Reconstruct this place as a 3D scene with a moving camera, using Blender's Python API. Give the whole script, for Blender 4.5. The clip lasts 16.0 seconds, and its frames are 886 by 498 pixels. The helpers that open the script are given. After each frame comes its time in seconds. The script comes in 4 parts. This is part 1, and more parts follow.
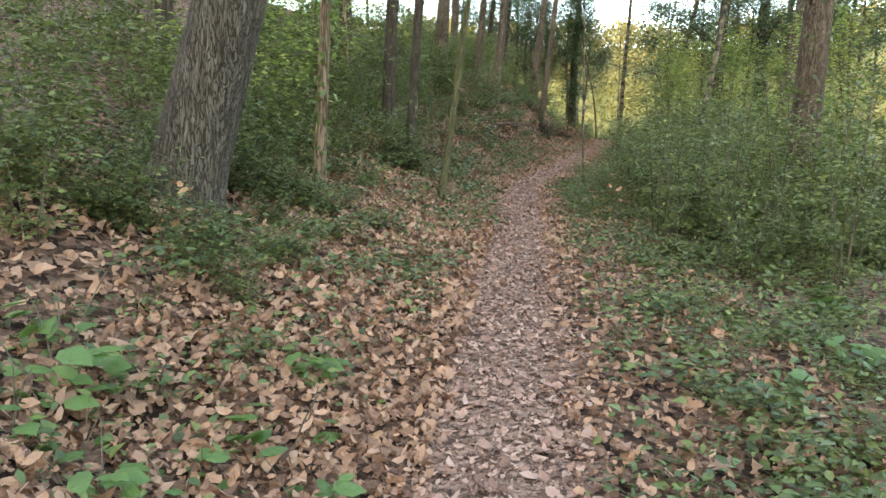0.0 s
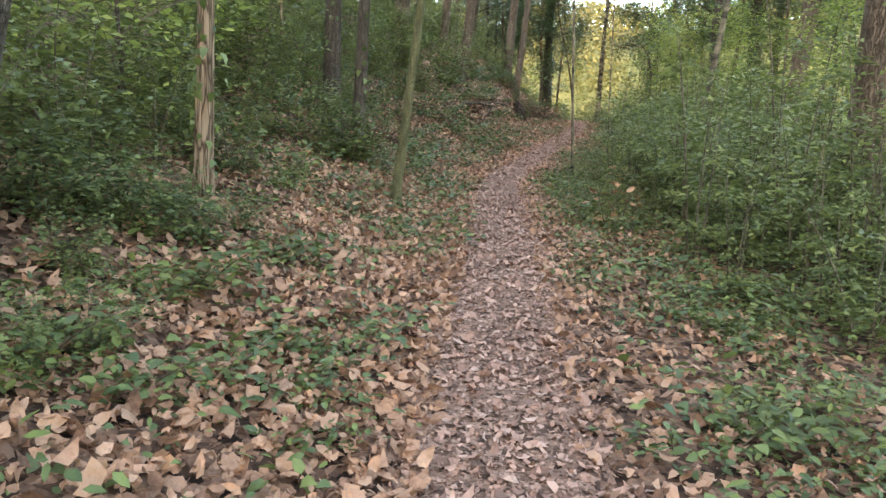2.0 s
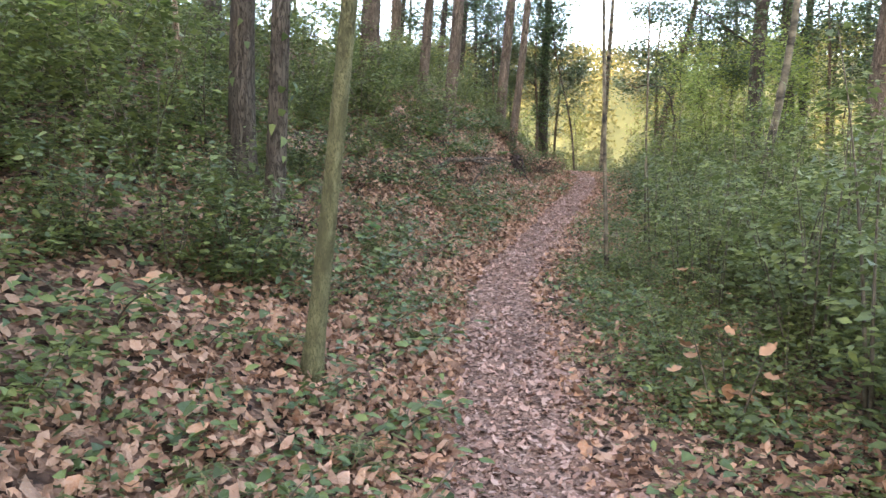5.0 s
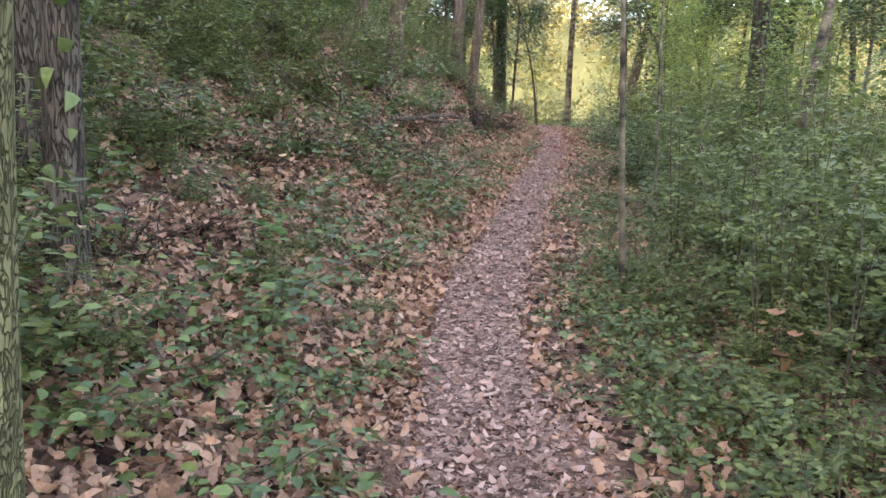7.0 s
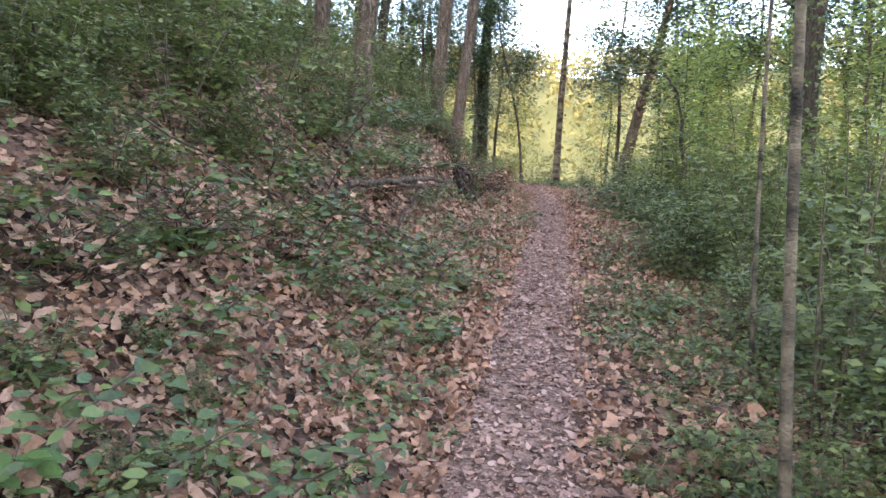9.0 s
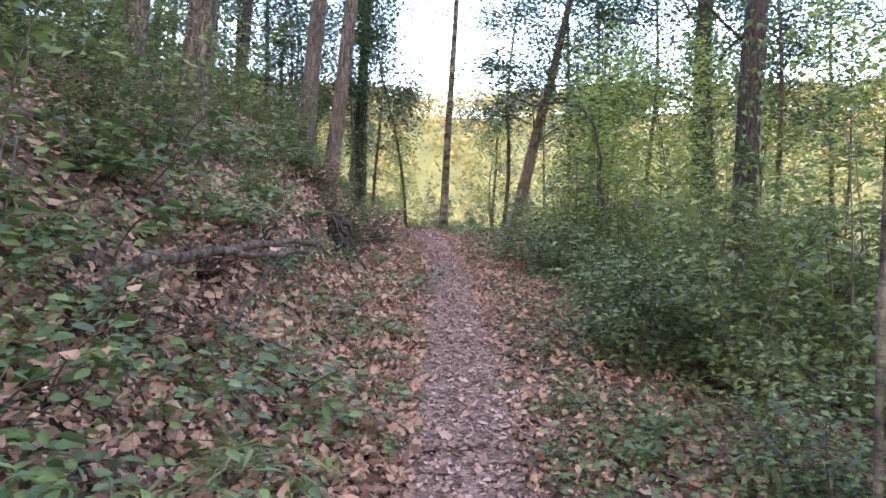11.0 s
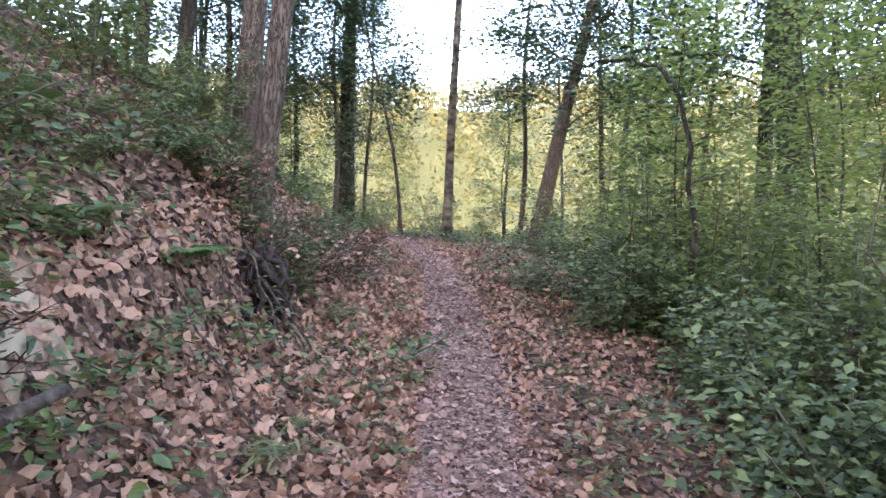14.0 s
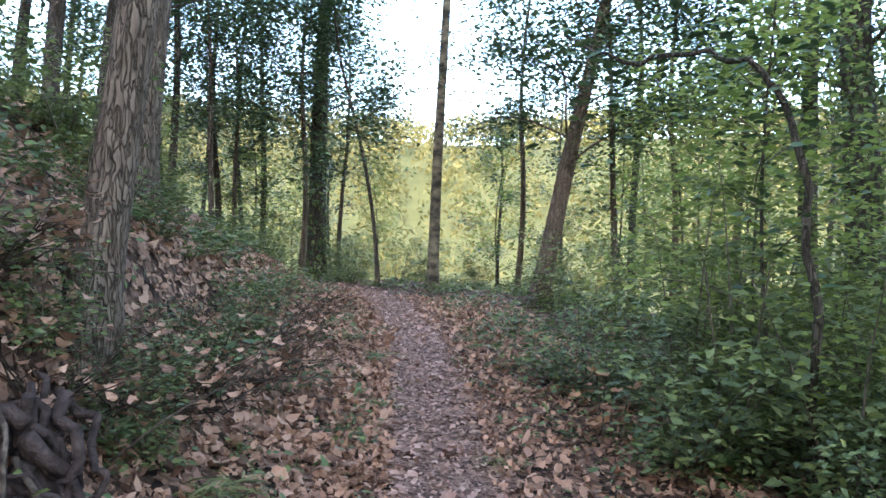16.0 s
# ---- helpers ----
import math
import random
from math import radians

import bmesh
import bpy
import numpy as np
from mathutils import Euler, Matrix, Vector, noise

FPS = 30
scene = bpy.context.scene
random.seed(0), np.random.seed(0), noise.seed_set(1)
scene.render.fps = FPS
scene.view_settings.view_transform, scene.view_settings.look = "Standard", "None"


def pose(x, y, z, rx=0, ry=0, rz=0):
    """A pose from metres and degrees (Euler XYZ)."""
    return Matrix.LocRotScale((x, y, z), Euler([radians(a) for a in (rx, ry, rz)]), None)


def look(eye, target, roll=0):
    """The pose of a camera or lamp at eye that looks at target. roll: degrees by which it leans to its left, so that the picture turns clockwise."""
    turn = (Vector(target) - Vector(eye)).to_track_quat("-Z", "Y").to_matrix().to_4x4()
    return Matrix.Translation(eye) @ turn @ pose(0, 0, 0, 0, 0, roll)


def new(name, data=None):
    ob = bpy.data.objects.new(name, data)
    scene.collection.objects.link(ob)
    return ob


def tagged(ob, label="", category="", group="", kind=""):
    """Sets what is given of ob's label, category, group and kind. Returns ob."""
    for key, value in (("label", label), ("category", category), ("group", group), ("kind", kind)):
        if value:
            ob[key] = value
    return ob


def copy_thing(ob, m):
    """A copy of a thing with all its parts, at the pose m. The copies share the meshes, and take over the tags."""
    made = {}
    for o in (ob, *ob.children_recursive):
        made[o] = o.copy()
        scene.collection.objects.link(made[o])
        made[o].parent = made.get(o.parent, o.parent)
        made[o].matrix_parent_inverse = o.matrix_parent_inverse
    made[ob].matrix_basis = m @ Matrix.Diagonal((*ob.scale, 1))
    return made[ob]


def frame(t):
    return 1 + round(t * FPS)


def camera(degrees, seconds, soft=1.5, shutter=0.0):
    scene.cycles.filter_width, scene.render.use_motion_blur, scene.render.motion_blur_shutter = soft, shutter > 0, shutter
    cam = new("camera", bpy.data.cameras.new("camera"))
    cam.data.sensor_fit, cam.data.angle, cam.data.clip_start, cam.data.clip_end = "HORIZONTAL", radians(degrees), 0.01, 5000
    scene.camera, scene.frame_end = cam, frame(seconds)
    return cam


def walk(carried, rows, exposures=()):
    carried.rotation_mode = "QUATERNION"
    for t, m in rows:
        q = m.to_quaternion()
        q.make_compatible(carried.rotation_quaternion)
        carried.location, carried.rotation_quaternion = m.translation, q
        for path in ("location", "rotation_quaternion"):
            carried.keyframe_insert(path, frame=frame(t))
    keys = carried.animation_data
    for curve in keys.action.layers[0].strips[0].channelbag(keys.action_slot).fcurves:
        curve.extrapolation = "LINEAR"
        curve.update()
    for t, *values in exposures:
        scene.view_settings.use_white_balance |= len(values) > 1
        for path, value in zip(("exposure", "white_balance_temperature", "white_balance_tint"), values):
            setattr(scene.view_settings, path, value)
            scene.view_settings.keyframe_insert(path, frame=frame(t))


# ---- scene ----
cam = camera(64.0, 16.0)
METRES, EYE, TILT, LEAN, TURN = 20.0, 1.55, -7.0, -1.5, 0.0
ROWS = [
    (0.0, 0.0, 0.0, 0.0, 0.0, 0.0, 0.0),
    (0.5, 0.0008, 0.0303, 0.005, -1.15, 0.43, 0.08),
    (1.0, 0.0034, 0.0608, 0.0105, -2.29, 0.26, 0.11),
    (1.5, 0.0039, 0.093, 0.015, -2.59, 0.09, 0.06),
    (2.0, 0.0071, 0.1257, 0.0213, -2.61, -1.61, 0.09),
    (2.5, 0.0077, 0.1556, 0.0285, -2.52, -0.77, 0.02),
    (3.0, 0.0109, 0.1853, 0.0348, -2.6, -0.6, 0.31),
    (3.5, 0.0145, 0.2144, 0.0438, -2.79, 0.91, 0.29),
    (4.0, 0.0165, 0.2434, 0.0524, -2.82, 1.99, 1.27),
    (4.5, 0.021, 0.2751, 0.0584, -2.8, 2.3, 1.01),
    (7.0, 0.0364, 0.4339, 0.09, -7.22, -2.24, 1.79),
    (7.5, 0.0431, 0.4672, 0.0953, -7.3, -0.37, 1.19),
    (8.0, 0.0483, 0.5014, 0.1016, -7.72, -0.6, 1.39),
    (8.5, 0.0507, 0.5349, 0.1086, -8.44, 0.56, 0.23),
    (9.0, 0.051, 0.5683, 0.1161, -9.61, 1.73, 0.55),
    (9.5, 0.0547, 0.599, 0.1221, -12.07, 2.13, 0.66),
    (10.0, 0.0582, 0.629, 0.1281, -16.5, 2.98, 1.23),
    (12.5, 0.1042, 0.7634, 0.1574, -20.24, 5.42, 2.31),
    (13.0, 0.1126, 0.7911, 0.1634, -20.15, 5.51, 2.4),
    (13.5, 0.1232, 0.8189, 0.1683, -19.56, 5.4, 2.48),
    (14.0, 0.1327, 0.8471, 0.1733, -19.1, 4.01, 2.37),
    (14.5, 0.1462, 0.8744, 0.1802, -19.04, 3.63, 2.5),
    (15.0, 0.1547, 0.9019, 0.1869, -19.44, 3.36, 2.75),
    (15.5, 0.1659, 0.9281, 0.1934, -19.98, 4.17, 2.5),
    (16.0, 0.1747, 0.9551, 0.1995, -20.02, 6.66, 2.55),
]
walk(cam, [(t, pose(0, 0, EYE, TILT, LEAN, TURN) @ pose(METRES * x, METRES * y, METRES * z, 90 + pitch, roll, yaw)) for t, x, y, z, yaw, pitch, roll in ROWS],
     [(0, 3.4, 8300, 6), (4.5, 3.77, 7700, 17), (9, 3.78, 7000, 20), (12.5, 3.67, 6550, 25), (14.5, 3.76, 6450, 23), (16, 3.57, 6300, 11)])

# ---- light ----
SUN_TO = Vector((-0.43, -0.8, 0.309)).normalized()
world = bpy.data.worlds.new("sky")
scene.world = world
world.use_nodes = True
wn = world.node_tree
sky = wn.nodes.new("ShaderNodeTexSky")
sky.sky_type, sky.sun_disc = "NISHITA", False
sky.sun_elevation, sky.sun_rotation = math.asin(SUN_TO.z), math.atan2(SUN_TO.x, SUN_TO.y)
sky.air_density, sky.dust_density, sky.ozone_density = 1.0, 0.8, 1.0
wn.links.new(sky.outputs[0], wn.nodes["Background"].inputs[0])
wn.nodes["Background"].inputs[1].default_value = 0.15
sun = new("sun", bpy.data.lights.new("sun", "SUN"))
sun.data.energy, sun.data.angle, sun.data.color = 0.4, radians(0.6), (1.0, 0.9, 0.74)
sun.matrix_world = look((0, 0, 60), Vector((0, 0, 60)) - SUN_TO)


# ---- materials ----
def mat(name, stops, scale=8.0, rough=0.8, bump=0.0, bump_scale=40.0, island=0.0, by_object=False, through_light=0.0, stretch=(1, 1, 1), detail=6.0, spec=0.3):
    """Colour from a ramp over noise, mixed with a random value per island; optional relief and light passing through (leaves)."""
    m = bpy.data.materials.new(name)
    m.use_nodes = True
    nt, bs = m.node_tree, m.node_tree.nodes["Principled BSDF"]
    bs.inputs["Roughness"].default_value = rough
    bs.inputs["Specular IOR Level"].default_value = spec
    co, mp, nz, ramp = (nt.nodes.new("ShaderNode" + k) for k in ("TexCoord", "Mapping", "TexNoise", "ValToRGB"))
    mp.inputs["Scale"].default_value = stretch
    nz.inputs["Scale"].default_value, nz.inputs["Detail"].default_value = scale, detail
    nt.links.new(co.outputs["Object"], mp.inputs[0])
    nt.links.new(mp.outputs[0], nz.inputs["Vector"])
    fac = nz.outputs["Fac"]
    if island:
        geo, mix = nt.nodes.new("ShaderNodeNewGeometry"), nt.nodes.new("ShaderNodeMix")
        mix.inputs[0].default_value = island
        nt.links.new(fac, mix.inputs[2])
        nt.links.new(nt.nodes.new("ShaderNodeObjectInfo").outputs["Random"] if by_object else geo.outputs["Random Per Island"], mix.inputs[3])
        fac = mix.outputs[0]
    while len(ramp.color_ramp.elements) < len(stops):
        ramp.color_ramp.elements.new(0.5)
    for e, (p, c) in zip(ramp.color_ramp.elements, stops):
        e.position, e.color = p, (*c, 1)
    nt.links.new(fac, ramp.inputs[0])
    nt.links.new(ramp.outputs[0], bs.inputs["Base Color"])
    if bump:
        n2, bp = nt.nodes.new("ShaderNodeTexNoise"), nt.nodes.new("ShaderNodeBump")
        n2.inputs["Scale"].default_value, n2.inputs["Detail"].default_value = bump_scale, 5
        nt.links.new(mp.outputs[0], n2.inputs["Vector"])
        bp.inputs["Strength"].default_value, bp.inputs["Distance"].default_value = bump, 0.02
        nt.links.new(n2.outputs["Fac"], bp.inputs["Height"])
        nt.links.new(bp.outputs[0], bs.inputs["Normal"])
    if through_light:
        tr, mx = nt.nodes.new("ShaderNodeBsdfTranslucent"), nt.nodes.new("ShaderNodeMixShader")
        mx.inputs[0].default_value = through_light
        nt.links.new(ramp.outputs[0], tr.inputs[0])
        nt.links.new(bs.outputs[0], mx.inputs[1])
        nt.links.new(tr.outputs[0], mx.inputs[2])
        nt.links.new(mx.outputs[0], nt.nodes["Material Output"].inputs[0])
    return m




def litter_mat(name, stops, cells, rough=0.9, noise_part=0.35):
    """Ground matted with decayed leaves: flakes of differing colour with dark gaps, over finer grain."""
    m = mat(name, stops, 30.0, rough, detail=8, spec=0.12)
    nt, bs = m.node_tree, m.node_tree.nodes["Principled BSDF"]
    ramp, nz = nt.nodes["Color Ramp"], nt.nodes["Noise Texture"]
    mp = nt.nodes["Mapping"]
    warp, add, vo, mix, bp = (nt.nodes.new("ShaderNode" + k) for k in ("TexNoise", "VectorMath", "TexVoronoi", "Mix", "Bump"))
    warp.inputs["Scale"].default_value = cells * 0.8
    add.operation = "MULTIPLY_ADD"
    add.inputs[1].default_value = (0.09, 0.09, 0.09)
    nt.links.new(mp.outputs[0], warp.inputs["Vector"])
    nt.links.new(warp.outputs["Color"], add.inputs[0])
    nt.links.new(mp.outputs[0], add.inputs[2])
    vo.inputs["Scale"].default_value = cells
    nt.links.new(add.outputs[0], vo.inputs["Vector"])
    mix.inputs[0].default_value = noise_part
    nt.links.new(vo.outputs["Color"], mix.inputs[2])
    nt.links.new(nz.outputs["Fac"], mix.inputs[3])
    nt.links.new(mix.outputs[0], ramp.inputs[0])
    bp.inputs["Strength"].default_value, bp.inputs["Distance"].default_value = 1.0, 0.03
    nt.links.new(vo.outputs["Distance"], bp.inputs["Height"])
    nt.links.new(bp.outputs[0], bs.inputs["Normal"])
    return m


SOIL = litter_mat("leaf_mould", [(0.25, (0.018, 0.01, 0.007)), (0.45, (0.09, 0.049, 0.032)), (0.65, (0.22, 0.122, 0.08)), (0.9, (0.4, 0.24, 0.16))], 20.0)
PATHSOIL = litter_mat("trodden_litter", [(0.25, (0.07, 0.039, 0.028)), (0.5, (0.24, 0.137, 0.098)), (0.75, (0.42, 0.255, 0.19))], 34.0)
SAND = mat("bare_sandy_earth", [(0.3, (0.22, 0.15, 0.09)), (0.6, (0.42, 0.31, 0.2))], 6.0, 0.95, 0.8, 30.0, spec=0.1)
DEAD = mat("dead_leaf", [(0.0, (0.045, 0.021, 0.013)), (0.25, (0.2, 0.1, 0.06)), (0.5, (0.4, 0.212, 0.13)), (0.75, (0.52, 0.298, 0.192)), (0.92, (0.5, 0.22, 0.1))], 45.0, 0.55, 0.7, 70.0, island=0.66, through_light=0.15)
PALEDEAD = mat("pale_leaf_fragment", [(0.0, (0.085, 0.042, 0.029)), (0.35, (0.31, 0.165, 0.115)), (0.7, (0.48, 0.28, 0.205)), (1.0, (0.58, 0.385, 0.295))], 45.0, 0.6, 0.6, 80.0, island=0.72, through_light=0.1)
FALLEN = mat("large_fallen_leaf", [(0.0, (0.13, 0.06, 0.032)), (0.3, (0.3, 0.16, 0.1)), (0.6, (0.47, 0.28, 0.18)), (0.85, (0.46, 0.22, 0.1))], 40.0, 0.6, 0.7, 70.0, island=0.6, by_object=True, through_light=0.15)
ORANGE = mat("orange_leaf", [(0.2, (0.22, 0.1, 0.05)), (0.7, (0.48, 0.25, 0.13))], 20.0, 0.6, island=0.5, through_light=0.2)
IVYLEAF = mat("ivy_leaf", [(0.0, (0.02, 0.03, 0.011)), (0.5, (0.095, 0.13, 0.038)), (0.85, (0.2, 0.23, 0.06)), (1.0, (0.27, 0.25, 0.07))], 22.0, 0.42, 0.4, 60.0, island=0.6, through_light=0.25, spec=0.42)
SHRUBLEAF = mat("shrub_leaf", [(0.0, (0.032, 0.047, 0.016)), (0.5, (0.145, 0.17, 0.05)), (0.85, (0.27, 0.29, 0.085)), (1.0, (0.34, 0.29, 0.1))], 22.0, 0.42, 0.4, 60.0, island=0.6, through_light=0.42, spec=0.45)
DARKLEAF = mat("dark_shrub_leaf", [(0.0, (0.018, 0.027, 0.01)), (0.5, (0.11, 0.138, 0.045)), (0.85, (0.22, 0.245, 0.075)), (1.0, (0.3, 0.27, 0.09))], 22.0, 0.42, 0.4, 60.0, island=0.7, through_light=0.3, spec=0.45)
CROWNLEAF = mat("tree_leaf", [(0.0, (0.022, 0.046, 0.02)), (0.5, (0.06, 0.095, 0.036)), (0.9, (0.13, 0.165, 0.055)), (1.0, (0.26, 0.24, 0.07))], 1.5, 0.45, island=0.7, through_light=0.22, spec=0.5)
FRESH = mat("fresh_seedling_leaf", [(0.0, (0.06, 0.12, 0.03)), (0.6, (0.13, 0.21, 0.05)), (1.0, (0.27, 0.3, 0.07))], 25.0, 0.42, 0.5, 50.0, island=0.6, through_light=0.35, spec=0.5)
GRASSLEAF = mat("grass_blade", [(0.0, (0.05, 0.07, 0.02)), (0.5, (0.14, 0.15, 0.045)), (1.0, (0.32, 0.25, 0.1))], 12.0, 0.5, island=0.8, through_light=0.35, spec=0.4)
HILLLEAF = mat("far_wood_leaf", [(0.2, (0.105, 0.1, 0.036)), (0.5, (0.2, 0.175, 0.06)), (0.8, (0.31, 0.245, 0.085))], 0.045, 0.7, island=0.35, through_light=0.2)
MEADOW = mat("far_grass", [(0.3, (0.11, 0.11, 0.037)), (0.7, (0.19, 0.172, 0.062))], 0.1, 0.9)


def bark_mat(name, crack, plate, pale, cells, tall=0.3, depth=0.04):
    """Bark broken into upright plates with dark furrows between them."""
    m = mat(name, [(0.35, plate), (0.7, pale)], 25.0, 0.92, stretch=(1, 1, tall), detail=8, spec=0.12)
    nt, bs = m.node_tree, m.node_tree.nodes["Principled BSDF"]
    mp, ramp = nt.nodes["Mapping"], nt.nodes["Color Ramp"]
    warp, add, vo, edge, mix, bp = (nt.nodes.new("ShaderNode" + k) for k in ("TexNoise", "VectorMath", "TexVoronoi", "MapRange", "Mix", "Bump"))
    warp.inputs["Scale"].default_value = cells * 0.7
    add.operation = "MULTIPLY_ADD"
    add.inputs[1].default_value = (0.1, 0.1, 0.1)
    nt.links.new(mp.outputs[0], warp.inputs["Vector"])
    nt.links.new(warp.outputs["Color"], add.inputs[0])
    nt.links.new(mp.outputs[0], add.inputs[2])
    vo.feature = "DISTANCE_TO_EDGE"
    vo.inputs["Scale"].default_value = cells
    nt.links.new(add.outputs[0], vo.inputs["Vector"])
    edge.inputs["From Max"].default_value = 0.13
    nt.links.new(vo.outputs["Distance"], edge.inputs["Value"])
    mix.data_type = "RGBA"
    mix.inputs[6].default_value = (*crack, 1)
    nt.links.new(edge.outputs[0], mix.inputs[0])
    nt.links.new(ramp.outputs[0], mix.inputs[7])
    nt.links.new(mix.outputs[2], bs.inputs["Base Color"])
    bp.inputs["Strength"].default_value, bp.inputs["Distance"].default_value = 1.0, depth
    nt.links.new(edge.outputs[0], bp.inputs["Height"])
    nt.links.new(bp.outputs[0], bs.inputs["Normal"])
    return m


BARK_OAK = bark_mat("furrowed_oak_bark", (0.05, 0.038, 0.027), (0.085, 0.065, 0.047), (0.2, 0.16, 0.122), 44.0, 0.13, 0.02)
BARK_DARK = bark_mat("dark_bark", (0.045, 0.033, 0.024), (0.08, 0.059, 0.043), (0.15, 0.115, 0.086), 40.0, 0.15, 0.015)
BARK_PINK = bark_mat("reddish_pine_bark", (0.075, 0.052, 0.036), (0.125, 0.086, 0.06), (0.24, 0.17, 0.12), 36.0, 0.2, 0.018)
BARK_PALE = bark_mat("pale_peeling_bark", (0.09, 0.054, 0.034), (0.21, 0.135, 0.085), (0.4, 0.27, 0.18), 26.0, 0.1, 0.012)
BARK_MOSS = bark_mat("mossy_bark", (0.1, 0.088, 0.045), (0.13, 0.115, 0.056), (0.27, 0.235, 0.115), 62.0, 0.2, 0.01)
BARK_BAND = mat("banded_sapling_bark", [(0.38, (0.035, 0.028, 0.02)), (0.48, (0.1, 0.078, 0.052)), (0.62, (0.2, 0.155, 0.1))], 7.0, 0.85, 0.8, 60.0, stretch=(0.6, 0.6, 1), spec=0.2)
DEADWOOD = mat("weathered_deadwood", [(0.35, (0.03, 0.02, 0.014)), (0.55, (0.1, 0.07, 0.05)), (0.75, (0.2, 0.15, 0.112))], 26.0, 0.9, 0.8, 50.0, stretch=(1, 1, 1), spec=0.15)
TWIG = mat("twig_bark", [(0.3, (0.06, 0.045, 0.03)), (0.7, (0.2, 0.155, 0.11))], 20.0, 0.85, spec=0.15)
ROOT = mat("dark_root", [(0.3, (0.02, 0.014, 0.012)), (0.7, (0.09, 0.06, 0.05))], 16.0, 0.95, 0.8, 50.0, spec=0.1)

# ---- the lie of the land ----
CY = [-40, 0, 2.9, 6.0, 9.1, 11.1, 13.0, 14.5, 15.9, 17.0, 18.2, 20.2, 22.5, 24.8, 26.9, 29.3, 31.2, 33.5]
CX = [-0.6, 0.1, 0.27, 0.61, 1.0, 1.22, 1.43, 1.83, 2.35, 2.7, 3.12, 3.82, 4.62, 5.32, 5.9, 6.3, 6.05, 4.6]
ZY = [-200, -40, 0, 2.6, 5.0, 7.5, 10.2, 12.8, 15.0, 17.2, 19.5, 22, 26, 30, 34, 38, 46, 60, 85, 3000]
ZZ = [-12, -3, 0, 0.12, 0.46, 0.65, 0.82, 1.04, 1.26, 1.44, 1.72, 1.94, 2.3, 2.62, 2.85, 2.6, 0.4, -4, -8, -8]
BD = [0, 0.42, 0.7, 1.0, 1.5, 2.1, 3.0, 4.0]
BH = [0, 0.0, 0.05, 0.17, 0.42, 0.8, 1.3, 1.72]
AY = [-20, 5, 9, 14, 17, 21, 25, 28, 32, 40, 60]
AH = [0.7, 0.65, 0.65, 1.05, 1.15, 1.2, 1.3, 1.15, 0.8, 0.3, 0.0]
SY = [-100, 18, 26, 36, 60, 100]
SH = [1.0, 1.0, 0.75, 0.4, 0.1, 0.0]


def lumps(x, y, f, seed):
    """Smooth pseudo-random waves between about -1 and 1."""
    s = seed * 1.7
    return (np.sin(x * f + 1.3 * np.sin(y * f * 0.7 + s) + s) + np.sin(y * f * 1.13 + 1.1 * np.sin(x * f * 0.8 - s) + 2 * s)
            + 0.5 * np.sin((x + y) * f * 2.1 + 3 * s) + 0.5 * np.sin((x - y) * f * 2.3 - s)) / 2.4


def path_x(y):
    return np.interp(y, CY, CX)


def land(x, y):
    """The height of the ground."""
    x, y = np.asarray(x, float), np.asarray(y, float)
    d = path_x(y) - x
    z = np.interp(y, ZY, ZZ)
    left = np.interp(np.clip(d, 0, 4), BD, BH) * np.interp(y, AY, AH)
    far = np.clip(d - 4, 0, None)
    left = left + 20 * np.tanh(0.32 * far / 20) * np.interp(y, SY, SH)
    k = np.clip((d - 1.5 - 0.12 * lumps(x, y, 1.9, 8)) / 0.28, 0, 1)
    left = left + k * k * (3 - 2 * k) * np.interp(y, [17.8, 19.2, 21.2, 22.4, 24, 26.5], [0, 0.26, 0.28, 0.44, 0.42, 0])
    r = np.clip(-d - 0.5, 0, None)
    right = -7 * np.tanh((0.04 * np.minimum(r, 3) + 0.13 * np.clip(r - 3, 0, None)) / 7)
    z = np.where(z + right < -8, np.minimum(z, -8), z + right)
    rough = np.clip((np.abs(d) - 0.35) / 1.2, 0, 1)
    near = np.clip(1 - (np.hypot(x - 3, y - 15) - 30) / 40, 0, 1)
    z = z + left + rough * near * (0.05 * lumps(x, y, 2.1, 1) + 0.035 * lumps(x, y, 5.3, 2)) + near * 0.008 * lumps(x, y, 9, 3)
    R = np.hypot(x - 3, y - 20)
    s = np.clip((R - 110) / 150, 0, 1)
    hill = 54 * s * s * (3 - 2 * s) * np.clip((y + 0.3 * x + 40) / 60, 0, 1) + s * 2.5 * lumps(x, y, 0.045, 5)
    # added hill behind the start, never in view, that keeps sun off the wood
    u = -0.473 * (x - 3) - 0.881 * (y - 20)
    b = np.clip((u - 50) / 120, 0, 1)
    return z + hill + 66 * b * b * (3 - 2 * b)


def tri_mesh(name, V, T, mats, smooth=False, pick=None):
    """A mesh of triangles from arrays."""
    V, T = np.asarray(V, np.float32).reshape(-1, 3), np.asarray(T, np.int32).reshape(-1, 3)
    me = bpy.data.meshes.new(name)
    me.vertices.add(len(V))
    me.vertices.foreach_set("co", V.ravel())
    me.loops.add(T.size)
    me.loops.foreach_set("vertex_index", T.ravel())
    me.polygons.add(len(T))
    me.polygons.foreach_set("loop_start", np.arange(len(T), dtype=np.int32) * 3)
    if smooth:
        me.polygons.foreach_set("use_smooth", np.ones(len(T), bool))
    for m in mats if isinstance(mats, (list, tuple)) else [mats]:
        me.materials.append(m)
    if pick is not None:
        me.polygons.foreach_set("material_index", np.asarray(pick, np.int32))
    me.update(calc_edges=True)
    return me


def part(name, me, parent, label=""):
    ob = new(name, me)
    ob.parent = parent
    return tagged(ob, label) if label else ob


